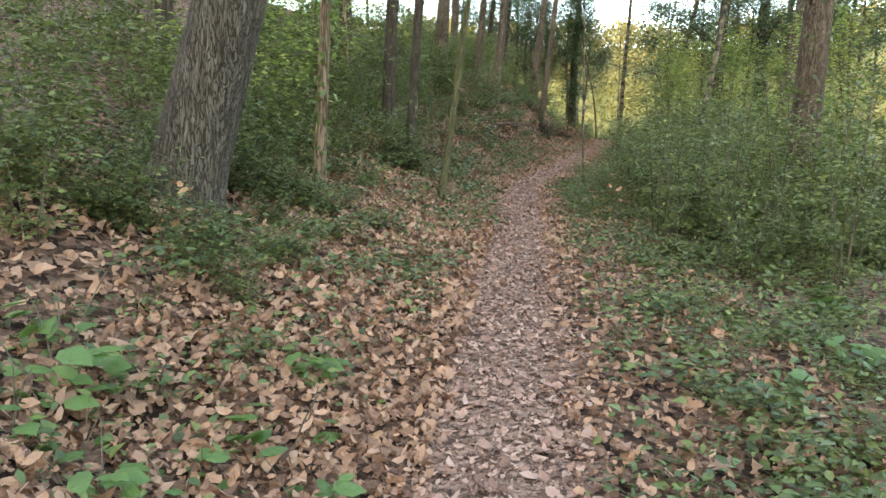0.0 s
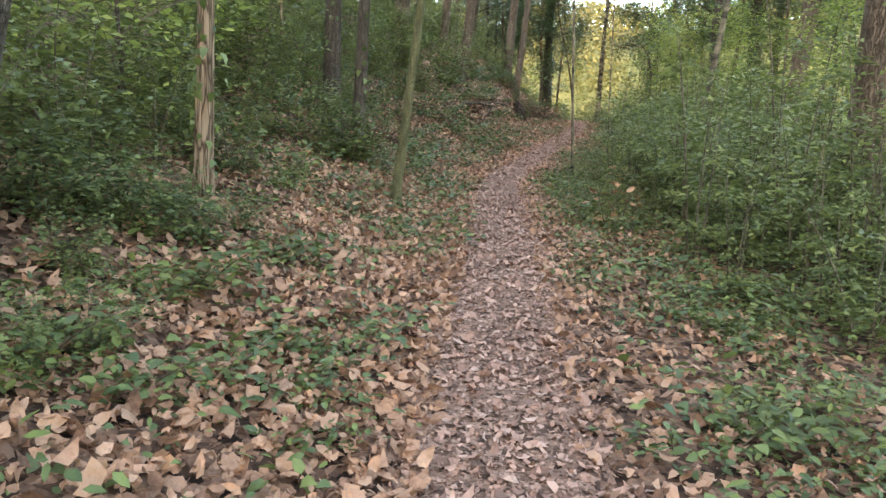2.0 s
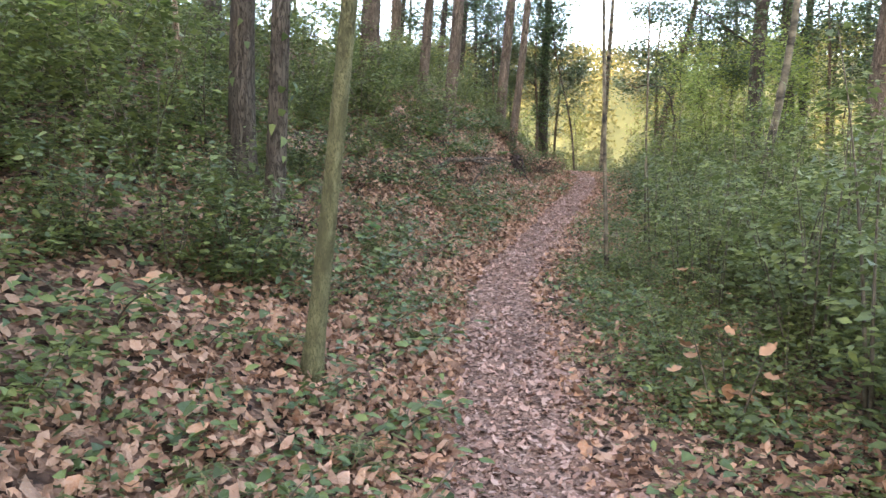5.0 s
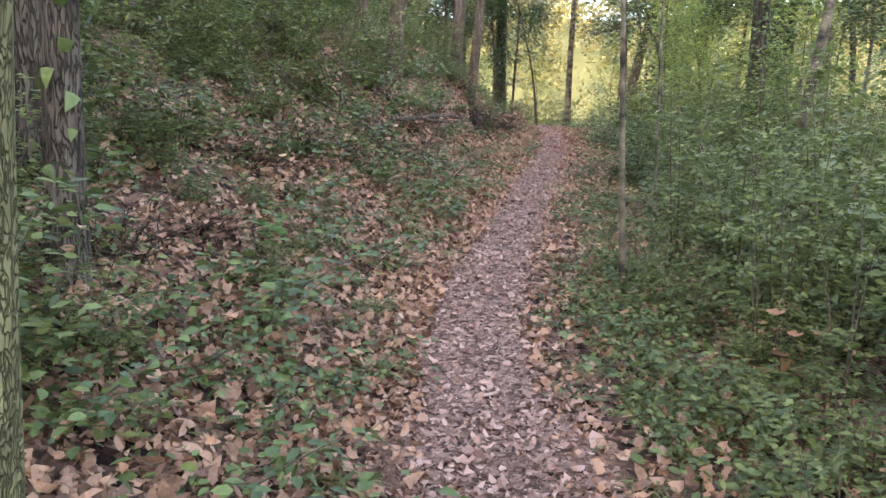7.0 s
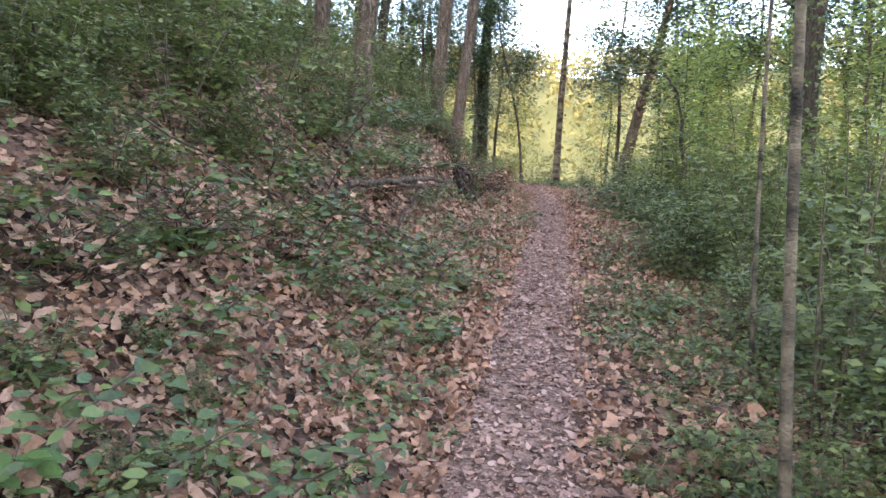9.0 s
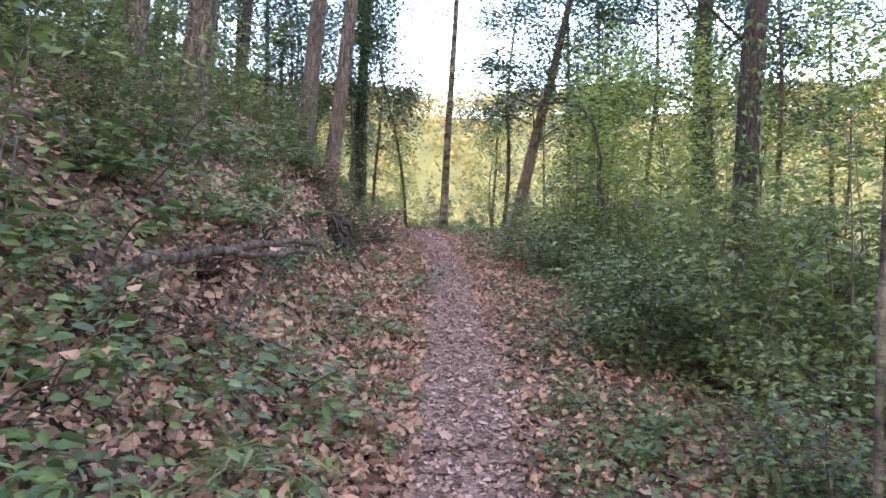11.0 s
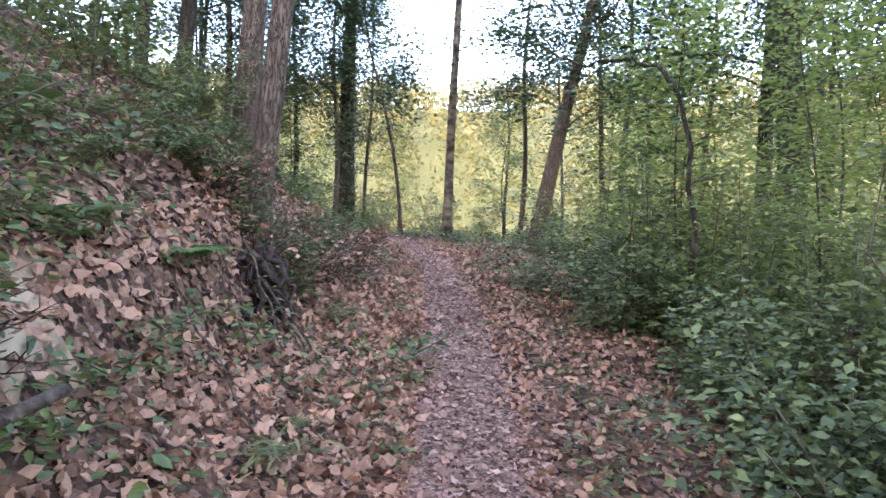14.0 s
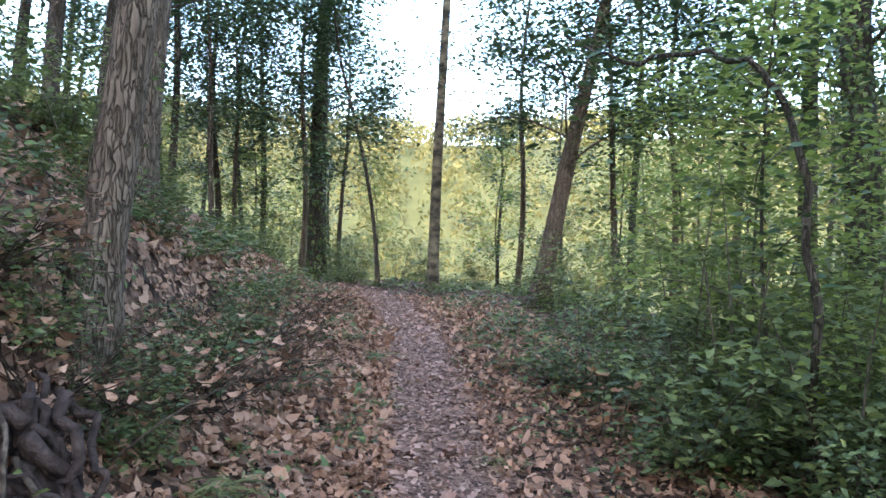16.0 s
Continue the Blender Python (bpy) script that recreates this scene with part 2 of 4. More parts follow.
def base(name, x, y, z, label, category, group="", turn=0.0):
    ob = new(name)
    ob.empty_display_size = 0.1
    ob.matrix_basis = Matrix.Translation((x, y, z)) @ Matrix.Rotation(turn, 4, "Z")
    return tagged(ob, label, category, group)


def axis(lo, hi, near, fine, mid, far_n):
    """Grid lines, fine inside near, then coarser, then out to the horizon."""
    a = np.arange(near[0], near[1], fine)
    l1, r1 = near[0] - np.arange(1, 30) * mid, near[1] + np.arange(0, 30) * mid
    l2 = l1[-1] - np.geomspace(mid, l1[-1] - lo, far_n)
    r2 = r1[-1] + np.geomspace(mid, hi - r1[-1], far_n)
    return np.sort(np.concatenate([a, l1, r1, l2, r2]))


gx = axis(-1500, 1500, (-3.2, 8), 0.165, 0.8, 40)
gy = axis(-1500, 1500, (1.5, 32.5), 0.165, 0.8, 40)
X, Y = np.meshgrid(gx, gy)
V = np.stack([X, Y, land(X, Y)], -1).reshape(-1, 3)
nx = len(gx)
q = (np.arange(len(gy) - 1)[:, None] * nx + np.arange(nx - 1)[None]).ravel()
T = np.concatenate([np.stack([q, q + 1, q + nx + 1], 1), np.stack([q, q + nx + 1, q + nx], 1)])
mid = V[T].mean(1)
pd = np.abs(path_x(mid[:, 1]) - mid[:, 0]) + 0.06 * lumps(mid[:, 0], mid[:, 1], 6, 4)
pick = np.where((pd < np.where(mid[:, 1] < 12, 0.44, 0.36)) & (mid[:, 1] > -30) & (mid[:, 1] < 33.5), 1, 0)
pick = np.where(np.hypot((mid[:, 0] - 1.9) * 1.2, mid[:, 1] - 20.0) + 0.08 * lumps(mid[:, 0], mid[:, 1], 8, 9) < 0.3, 3, pick)
pick = np.where((np.hypot(mid[:, 0] - 3, mid[:, 1] - 20) > 45), 2, pick)
ground = new("ground", tri_mesh("ground", V, T, [SOIL, PATHSOIL, MEADOW, SAND], True, pick))
tagged(ground, "sloping woodland floor of brown leaf mould with a trodden path", "ground", kind="structure")

# ---- leaves, many in one mesh ----
rng = np.random.default_rng(7)


def unit(v):
    return v / np.maximum(np.linalg.norm(v, axis=-1, keepdims=True), 1e-9)


def fan(points, curl=0.0):
    """A leaf outline with its middle point: a fan of triangles."""
    p = np.array([(0.45, 0.0, 0.0)] + [(a, b, curl * ((a - 0.45) ** 2 + 1.5 * b * b)) for a, b in points])
    n = len(points)
    return p, np.array([(0, i, i % n + 1) for i in range(1, n + 1)])


LOBED = [fan([(0, 0), (0.12, 0.3), (0.36, 0.26), (0.6, 0.38), (0.76, 0.2), (1, 0.03), (0.74, -0.24), (0.5, -0.38), (0.32, -0.25), (0.1, -0.27)], c) for c in (0.9, -0.9)]
OVAL = [(np.array([(0, 0, 0.3 * c), (0.3, -0.26, 0.1 * c), (0.72, -0.2, 0.12 * c), (1, 0, 0.45 * c), (0.66, 0.24, 0.14 * c), (0.25, 0.22, 0.1 * c)], float), np.array([(0, 1, 5), (1, 4, 5), (1, 2, 4), (2, 3, 4)])) for c in (0.9, -0.8)]
SEEDLEAF = fan([(0, 0), (0.2, 0.25), (0.55, 0.32), (0.85, 0.15), (1.05, 0), (0.85, -0.15), (0.55, -0.32), (0.2, -0.25)], -0.5)
BLADE = (np.array([(0, -0.05, 0), (0, 0.05, 0), (0.55, 0.05, 0.06), (0.55, -0.05, 0.06), (1, 0, -0.08)], float), np.array([(0, 1, 2), (0, 2, 3), (3, 2, 4)]))
IVY = fan([(0, 0), (0.05, 0.34), (0.42, 0.26), (1, 0), (0.42, -0.26), (0.05, -0.34)], -0.3)
BROAD = (np.array([(0, 0, 0), (0.3, -0.24, 0.05), (0.7, -0.2, 0.03), (1, 0, -0.1), (0.7, 0.2, 0.0), (0.3, 0.24, 0.05)], float), np.array([(0, 1, 2), (0, 2, 3), (0, 3, 4), (0, 4, 5)]))
KITE = (np.array([(0, 0, 0), (0.42, 0.27, 0.07), (0.42, -0.27, 0.07), (1, 0, -0.1)], float), np.array([(0, 3, 1), (0, 2, 3)]))
SPRIG = (np.array([(0, 0, 0), (0.5, 0.25, 0.05), (0.5, -0.25, 0.05), (1, 0, -0.05)], float), np.array([(0, 3, 1), (0, 2, 3)]))


def leaves(P, fwd, up, size, shape, shake=0.0):
    """Vertices and triangles of a leaf at every place P, pointing along fwd, its face along up."""
    f = unit(fwd)
    s = unit(np.cross(up, f))
    u = np.cross(f, s)
    v, t = shape
    v = np.repeat(v[None], len(P), 0)
    if shake:
        v = v * (1 + shake * (rng.random((len(P), 1, 3)) - 0.5) * np.array([1, 1, 4.0]))
    size = np.broadcast_to(size, (len(P),))[:, None, None]
    W = P[:, None] + size * (v[..., :1] * f[:, None] + v[..., 1:2] * s[:, None] + v[..., 2:] * u[:, None])
    return W.reshape(-1, 3), (np.arange(len(P))[:, None, None] * v.shape[1] + t[None]).reshape(-1, 3)


def gather(*pairs):
    """Several vertex and triangle lists as one."""
    vs, tsl, n = [], [], 0
    for v, t in pairs:
        vs.append(v), tsl.append(t + n)
        n += len(v)
    return np.concatenate(vs), np.concatenate(tsl)


def spread(n, flat=0.5):
    """Random directions and facings for leaves that lie or hang mostly level."""
    a = rng.random(n) * 2 * np.pi
    f = np.stack([np.cos(a), np.sin(a), (rng.random(n) - 0.6) * flat], 1)
    u = np.stack([rng.normal(0, flat, n), rng.normal(0, flat, n), np.ones(n)], 1)
    return f, u


def tube(points, radii, sides=8, rough=0.0, seed=0):
    """A tapered tube along points."""
    P, r = np.asarray(points, float), np.asarray(radii, float)
    tan = unit(np.gradient(P, axis=0))
    ref = np.array([0.0, 1.0, 0.05]) if abs(tan[:, 1]).mean() < 0.8 else np.array([1.0, 0.0, 0.05])
    a = unit(np.cross(tan, ref))
    b = np.cross(tan, a)
    th = np.arange(sides) * 2 * np.pi / sides
    k = np.arange(len(P))[:, None]
    rr = r[:, None] * (1 + rough * (np.sin(3 * th[None] + 0.35 * k + seed) * 0.5 + np.sin(5 * th[None] - 0.21 * k + 2 * seed) * 0.35 + np.sin(1.7 * k + th[None] * 2) * 0.3))
    W = P[:, None] + rr[..., None] * (np.cos(th)[None, :, None] * a[:, None] + np.sin(th)[None, :, None] * b[:, None])
    q = (np.arange(len(P) - 1)[:, None] * sides + np.arange(sides)[None])
    q2 = (np.arange(len(P) - 1)[:, None] * sides + (np.arange(sides)[None] + 1) % sides)
    T = np.concatenate([np.stack([q, q2, q2 + sides], -1).reshape(-1, 3), np.stack([q, q2 + sides, q + sides], -1).reshape(-1, 3)])
    n = len(P) * sides
    W = np.concatenate([W.reshape(-1, 3), P[:1], P[-1:]])
    i = np.arange(sides)
    j = (i + 1) % sides
    caps = np.concatenate([np.stack([j, i, np.full(sides, n)], 1), np.stack([n - sides + i, n - sides + j, np.full(sides, n + 1)], 1)])
    return W, np.concatenate([T, caps])


# ---- trees ----
def limb_path(start, azimuth, rise, length, droop, n=7):
    """A bough that leaves the trunk, rises and bends."""
    s = np.linspace(0, 1, n)
    out = length * s * np.cos(rise)
    wob = 0.06 * length * np.sin(s * 5 + azimuth * 3)
    return np.stack([start[0] + out * np.cos(azimuth) - wob * np.sin(azimuth), start[1] + out * np.sin(azimuth) + wob * np.cos(azimuth),
                     start[2] + length * s * np.sin(rise) - droop * length * s ** 2], 1)


def tree(name, label, x, y, diam, height, bark, lean=(0, 0), low=5.0, spread_m=2.2, limbs=8, n_leaf=1500, leaf=0.13, ivy=0, sides=14, bend=0.12, seed=0, group="", cat="tree", leafmat=None, rough=0.06, flare=0.45, ivy_deep=0.1):
    """A tree whose trunk stands at x, y two metres above the ground; limbs from the height low, and a crown of loose leaves."""
    lx, ly = lean
    bx, by = x - 2 * lx, y - 2 * ly
    bz = float(land(bx, by))
    t = base(name, bx, by, bz, label, cat, group)
    n = 26
    h = np.concatenate([[-0.4, 0.0, 0.12, 0.3], np.linspace(0.6, height, n)])
    px = lx * h + bend * np.sin(h * 0.55 + seed) * np.clip(h / 4, 0, 1)
    py = ly * h + bend * np.cos(h * 0.47 + seed * 2) * np.clip(h / 4, 0, 1) - bend * np.cos(seed * 2) * np.clip(h / 4, 0, 1) * 0.3
    r = diam / 2 * np.clip(1.04 - 0.72 * h / height, 0.12, 1.2) * (1 + flare * np.exp(-np.clip(h, 0, 9) / 0.22))
    P = np.stack([px, py, h], 1)
    stem = part("trunk", tri_mesh("trunk", *tube(P, r, sides, rough, seed), bark, True), t)
    twigs = []
    for i in range(limbs):
        hs = low + (height * 0.96 - low) * (i + rng.random() * 0.6) / limbs
        k = (hs - low) / max(height - low, 0.1)
        st = np.array([np.interp(hs, h, px), np.interp(hs, h, py), hs])
        az, L = i * 2.4 + seed + rng.random() * 0.7, spread_m * (1.05 - 0.55 * k) * (0.7 + 0.5 * rng.random())
        lp = limb_path(st, az, 0.45 + 0.5 * k + 0.3 * rng.random(), L, 0.28)
        lr = np.linspace(max(0.075 * diam * (1 - 0.5 * k), 0.009), 0.006, len(lp))
        pieces = [tube(lp, lr, 5)]
        twigs.append(lp[2:])
        for j in range(4):
            p0 = lp[2 + j]
            tw = limb_path(p0, az + (-1) ** j * (0.6 + 0.5 * rng.random()), 0.1 + 0.5 * rng.random(), L * (0.5 - 0.07 * j), 0.35, 5)
            pieces.append(tube(tw, np.linspace(0.007, 0.003, 5), 3))
            twigs.append(tw[1:])
        part("limb", tri_mesh("limb", *gather(*pieces), bark if diam > 0.12 else TWIG, True), t)
    if n_leaf and twigs:
        pts = np.concatenate(twigs)
        P = pts[rng.integers(0, len(pts), n_leaf)] + rng.normal(0, 1, (n_leaf, 3)) * np.array([0.27, 0.27, 0.24])
        f, u = spread(n_leaf, 0.7)
        part("crown", tri_mesh("crown", *leaves(P, f, u, leaf * (0.6 + 0.8 * rng.random(n_leaf)), SPRIG), leafmat or CROWNLEAF), t)
    if ivy:
        hh = rng.random(ivy) ** 1.2 * min(height * 0.6, 7)
        th = rng.random(ivy) * 2 * np.pi
        rad = np.interp(hh, h, r) + 0.02 + ivy_deep * rng.random(ivy) ** 2
        P = np.stack([np.interp(hh, h, px) + rad * np.cos(th), np.interp(hh, h, py) + rad * np.sin(th), hh], 1)
        u = np.stack([np.cos(th), np.sin(th), 0.3 + 0.3 * rng.random(ivy)], 1)
        f = np.stack([0.4 * rng.normal(size=ivy), 0.4 * rng.normal(size=ivy), -np.ones(ivy)], 1)
        part("ivy", tri_mesh("ivy", *leaves(P, f, u, 0.05 + 0.05 * rng.random(ivy), IVY), IVYLEAF), stem, "dark green climbing ivy")
    return t


WOOD = "trees of the wood"
oak = tree("oak_tree", "massive leaning oak with deeply furrowed grey brown bark", -1.55, 5.57, 0.55, 15, BARK_OAK, (0.25, 0.0), 5.5, 4.0, 9, 2600, 0.12, sides=72, bend=0.05, seed=1, group=WOOD, rough=0.035, flare=0.25)
tree("stripped_tree", "thin pale trunk with peeling bark and climbing ivy stems", -1.28, 7.7, 0.125, 9, BARK_PALE, (0.03, 0), 4.2, 1.6, 6, 700, 0.1, ivy=220, bend=0.05, seed=2, group=WOOD)
tree("mossy_sapling", "slender mossy leaning sapling beside the leafy path", 0.22, 9.97, 0.1, 7, BARK_MOSS, (0.12, -0.12), 3.0, 1.6, 6, 500, 0.11, bend=0.03, seed=3, group=WOOD)
DARKT = "dark upright woodland tree trunk rising from undergrowth"
for i, (x, y, d, hgt, bark, lean, ivy) in enumerate((
        (-0.44, 12.2, 0.16, 12, BARK_DARK, (0.07, 0), 60), (-0.95, 13.06, 0.24, 13, BARK_DARK, (0.03, 0), 120), (-0.1, 20.1, 0.36, 14, BARK_PINK, (0.02, 0), 0),
        (0.98, 21.0, 0.2, 14, BARK_PINK, (0.04, 0), 0), (1.53, 20.45, 0.24, 12, BARK_PINK, (0.07, 0), 0), (-1.99, 14.16, 0.06, 7, BARK_PALE, (-0.05, 0), 0),
        (5.15, 10.15, 0.42, 14, BARK_PINK, (0.03, 0), 90), (8.56, 18.07, 0.4, 15, BARK_PINK, (0.07, 0), 60), (13.3, 28.5, 0.35, 14, BARK_DARK, (0.0, 0), 60), (3.75, 15.8, 0.032, 6, BARK_BAND, (-0.05, 0), 0),
        (6.0, 16.6, 0.13, 9, BARK_BAND, (0.15, 0), 0), (11.3, 25.8, 0.48, 15, BARK_DARK, (0.0, 0), 2600), (7.94, 20.95, 0.31, 14, BARK_DARK, (0.02, 0), 800),
        (0.37, 35.4, 0.28, 14, BARK_DARK, (0.02, 0), 0), (1.78, 30.2, 0.23, 13, BARK_DARK, (0.03, 0), 0), (2.4, 30.6, 0.3, 14, BARK_DARK, (0.04, 0), 0),
        (3.2, 33.5, 0.16, 12, BARK_DARK, (0.03, 0), 0), (0.3, 26.5, 0.3, 14, BARK_PINK, (0.05, 0), 0), (-2.4, 17.5, 0.3, 14, BARK_DARK, (0.02, 0), 0),
        (-4.0, 10.5, 0.25, 13, BARK_DARK, (0.02, 0), 0), (-3.6, 22, 0.26, 13, BARK_DARK, (0.0, 0), 0))):
    tree("tree", DARKT if bark is BARK_DARK else "tall woodland tree trunk with reddish grey bark" if bark is BARK_PINK else "thin banded sapling trunk among the undergrowth", x, y, d, 9.5 if y > 24 else hgt, bark, lean,
         3.2 if x > 6 else 2.2 if y > 24 else 3.0 if x > 4 else 4.4, 2.6, 11, 5500 if x > 6 else 8500 if y > 24 else 1000 if y > 18 else 1900, 0.095, ivy, 18, 0.1, 10 + i, WOOD, ivy_deep=0.3 if ivy > 1000 else 0.1)
tree("tree", "reddish grey leaning trunk above the exposed roots", 3.27, 23.05, 0.19, 10, BARK_PINK, (0.1, 0.02), 3.4, 2.0, 9, 900, 0.1, 0, 16, 0.05, 33, WOOD)
tree("tree", "stout tree with reddish grey bark on the bank", 3.22, 25.25, 0.27, 11, BARK_PINK, (0.06, 0), 3.6, 2.2, 10, 2600, 0.1, sides=20, bend=0.06, seed=31, group=WOOD)
tree("ivy_clad_tree", "straight dark trunk thickly clad in ivy", 6.2, 34.9, 0.42, 10.5, BARK_DARK, (0.01, 0), 3.0, 2.6, 16, 22000, 0.09, 1600, 18, 0.04, 41, WOOD)
tree("slender_tree", "slender pale grey tree at the bend of the path", 7.77, 31.6, 0.2, 12, BARK_BAND, (0.025, 0), 3.2, 0.9, 9, 500, 0.1, 0, 14, 0.05, 42, WOOD)
tree("leaning_tree", "leaning tree with grey bark and spreading leafy boughs", 9.16, 29.43, 0.3, 8.5, BARK_PINK, (0.22, 0.0), 2.2, 2.9, 20, 22000, 0.09, 60, 16, 0.1, 43, WOOD)
tree("small_tree", "small crooked dark tree with a dense low crown", 6.54, 31.9, 0.08, 6.5, BARK_DARK, (-0.12, 0.0), 1.7, 1.6, 10, 7000, 0.09, 0, 10, 0.25, 46, WOOD)
tree("banded_sapling", "thin sapling with dark bands on pale bark", 2.64, 13.9, 0.046, 6.5, BARK_BAND, (-0.06, 0), 3.3, 1.0, 6, 200, 0.09, 0, 12, 0.05, 44, WOOD)

# far and hidden trees are copies of a few
MODELS = [tree("tree", "leafy woodland tree on the slope beyond the path", 60 + 9 * i, -60, 0.26, 12 + i, BARK_DARK, (0.02 * i, 0), 2.2, 3.0, 12, 2800, 0.17, 0, 9, 0.12, 60 + i, "trees beyond the path") for i in range(3)]


CANOPY = tree("tree", "leafy tree with a dense dark crown beyond the path", 80, -60, 0.14, 8.0, BARK_PINK, (0.06, 0), 3.0, 2.4, 13, 8000, 0.088, 0, 9, 0.16, 71, "trees beyond the path")


def plant_copy(model, x, y, scale=1.0, turn=0.0, sink=0.03):
    return copy_thing(model, Matrix.Translation((x, y, float(land(x, y)) - sink)) @ Matrix.Rotation(turn, 4, "Z") @ Matrix.Scale(scale, 4))


def settle(model, x, y, scale=1.0, turn=0.0):
    """Moves the model itself to its place."""
    model.matrix_basis = Matrix.Translation((x, y, float(land(x, y)) - 0.03)) @ Matrix.Rotation(turn, 4, "Z") @ Matrix.Scale(scale, 4)


for i, (x, y, k) in enumerate(((9.9, 32.6, 0.95), (11.0, 30.6, 1.0), (11.9, 28.6, 0.95), (13.2, 27.0, 1.05), (14.2, 25.2, 0.95), (4.6, 35.6, 0.9), (2.6, 34.6, 1.0), (5.7, 33.9, 0.95), (4.0, 32.8, 0.85), (7.0, 36.4, 0.85), (10.6, 28.6, 0.85), (11.4, 23.8, 0.9), (12.6, 22.4, 1.0))):
    if i:
        plant_copy(CANOPY, x, y, k, i * 1.9)
    else:
        settle(CANOPY, x, y, k)
FARSPOTS = [(13, 33, 0.75), (16.5, 30, 0.85), (1.0, 38.5, 0.8), (-1.6, 36, 0.9), (4.9, 39, 0.7), (2.8, 45, 0.95), (4.0, 41, 0.8), (0.5, 44, 0.9), (-4, 38, 1), (20, 34, 0.9), (17, 22, 1), (19, 15, 1.1),
            (11.5, 37, 0.6), (7.5, 40, 0.45), (14.5, 39, 0.6), (-6, 24, 1), (-4.5, 30, 1), (-3, -5, 1), (5, -6, 1), (4.2, 36.8, 0.75), (5.4, 38.6, 0.85), (6.5, 37.6, 0.65), (2.9, 37.4, 0.85)]
for i, (x, y, s) in enumerate(FARSPOTS):
    if i < 3:
        settle(MODELS[i], x, y, s, i * 1.3)
    else:
        plant_copy(MODELS[i % 3], x, y, s, i * 2.1)


# ---- shrubs ----
def shrub(name, label, tall, wide, n_leaf, leaf, leafmat, stems=9, seed=0, group="", cat="shrub", shape=BROAD):
    t = base(name, 0, 0, 0, label, cat, group)
    pts = []
    for i in range(stems):
        az, L = i * 2.4 + seed, 0.5 * wide * (0.35 + 0.75 * rng.random())
        s = np.linspace(0, 1, 6)
        hh = tall * (0.65 + 0.4 * rng.random())
        p = np.stack([0.06 * np.cos(az) + L * s ** 1.3 * np.cos(az + 0.4 * s), 0.06 * np.sin(az) + L * s ** 1.3 * np.sin(az + 0.4 * s), -0.12 + (hh + 0.12) * (s - 0.12 * s ** 3)], 1)
        pc = [tube(p, np.linspace(0.006 + 0.004 * tall, 0.002, 6), 4)]
        pts.append(p[1:])
        for j in range(6):
            tw = limb_path(p[1 + j % 4], az + (-1) ** j * (0.8 + rng.random()), 0.2 + 0.5 * rng.random(), 0.32 * wide * (0.5 + rng.random() * 0.6), 0.25, 4)
            pts.append(tw[1:])
        part("stem", tri_mesh("stem", *gather(*pc), TWIG, True), t)
    pts = np.concatenate(pts)
    k = rng.integers(0, len(pts), n_leaf)
    P = pts[k] + rng.normal(0, 1, (n_leaf, 3)) * np.array([0.07, 0.07, 0.05]) * wide
    P[:, 2] = np.where(P[:, 2] < 0.03, 0.03 + 0.3 * rng.random(n_leaf) * tall, P[:, 2])
    f, u = spread(n_leaf, 0.55)
    f[:, :2] += 0.8 * unit(P[:, :2])
    part("foliage", tri_mesh("foliage", *leaves(P, f, u, leaf * (0.55 + 0.8 * rng.random(n_leaf)), shape), leafmat), t)
    return t


SHRUBS = {
    "dense": shrub("shrub", "dense dark green leafy shrub beside the path", 1.25, 1.6, 2500, 0.063, DARKLEAF, 5, 1, "shrubs of the undergrowth", shape=KITE),
    "thicket": shrub("thicket", "loose thicket of thin stems with green leaves", 1.9, 1.5, 720, 0.094, SHRUBLEAF, 4, 2, "shrubs of the undergrowth", shape=KITE),
    "mound": shrub("bramble", "low bramble mound with dull green leaves", 0.55, 1.3, 340, 0.085, SHRUBLEAF, 3, 3, "brambles of the undergrowth", "bramble"),
    "tall": shrub("tall_shrub", "tall spreading green shrub on the wooded slope", 3.0, 2.4, 1200, 0.145, SHRUBLEAF, 4, 4, "shrubs of the undergrowth", shape=KITE),
    "herb": shrub("herb", "low patch of green herbs among dead leaves", 0.28, 0.8, 160, 0.053, IVYLEAF, 2, 5, "herbs by the path", "herb"),
    "whip": shrub("whip_sapling", "slender upright sapling shoots with small green leaves", 2.7, 1.0, 620, 0.08, SHRUBLEAF, 3, 6, "sapling shoots beside the path", "sapling", shape=KITE),
    "grass": shrub("grass_tuft", "tuft of thin yellow green grass beside the path", 0.15, 0.6, 110, 0.085, GRASSLEAF, 1, 11, "grass tufts by the path", "grass", shape=BLADE),
    "evergreen": shrub("evergreen_bush", "dark glossy evergreen bush growing on the bank", 1.7, 1.7, 1100, 0.106, DARKLEAF, 5, 7, "evergreen bushes of the bank", "bush"),
}
used = set()


def put(kind, x, y, scale=1.0, turn=0.0):
    if kind in used:
        plant_copy(SHRUBS[kind], x, y, scale, turn)
    else:
        used.add(kind)
        settle(SHRUBS[kind], x, y, scale, turn)


def scatter(kind, n, y0, y1, d0, d1, smin, smax, gap, seed):
    """n plants between y0 and y1, d0 to d1 metres right (left: minus) of the path."""
    r, done = np.random.default_rng(seed), []
    for _ in range(n * 12):
        y, d = y0 + (y1 - y0) * r.random(), d0 + (d1 - d0) * r.random()
        x = float(path_x(y)) + d
        if len(done) < n and all((x - a) ** 2 + (y - b) ** 2 > gap * gap for a, b in done):
            done.append((x, y))
            put(kind, x, y, smin + (smax - smin) * r.random(), r.random() * 6.28)


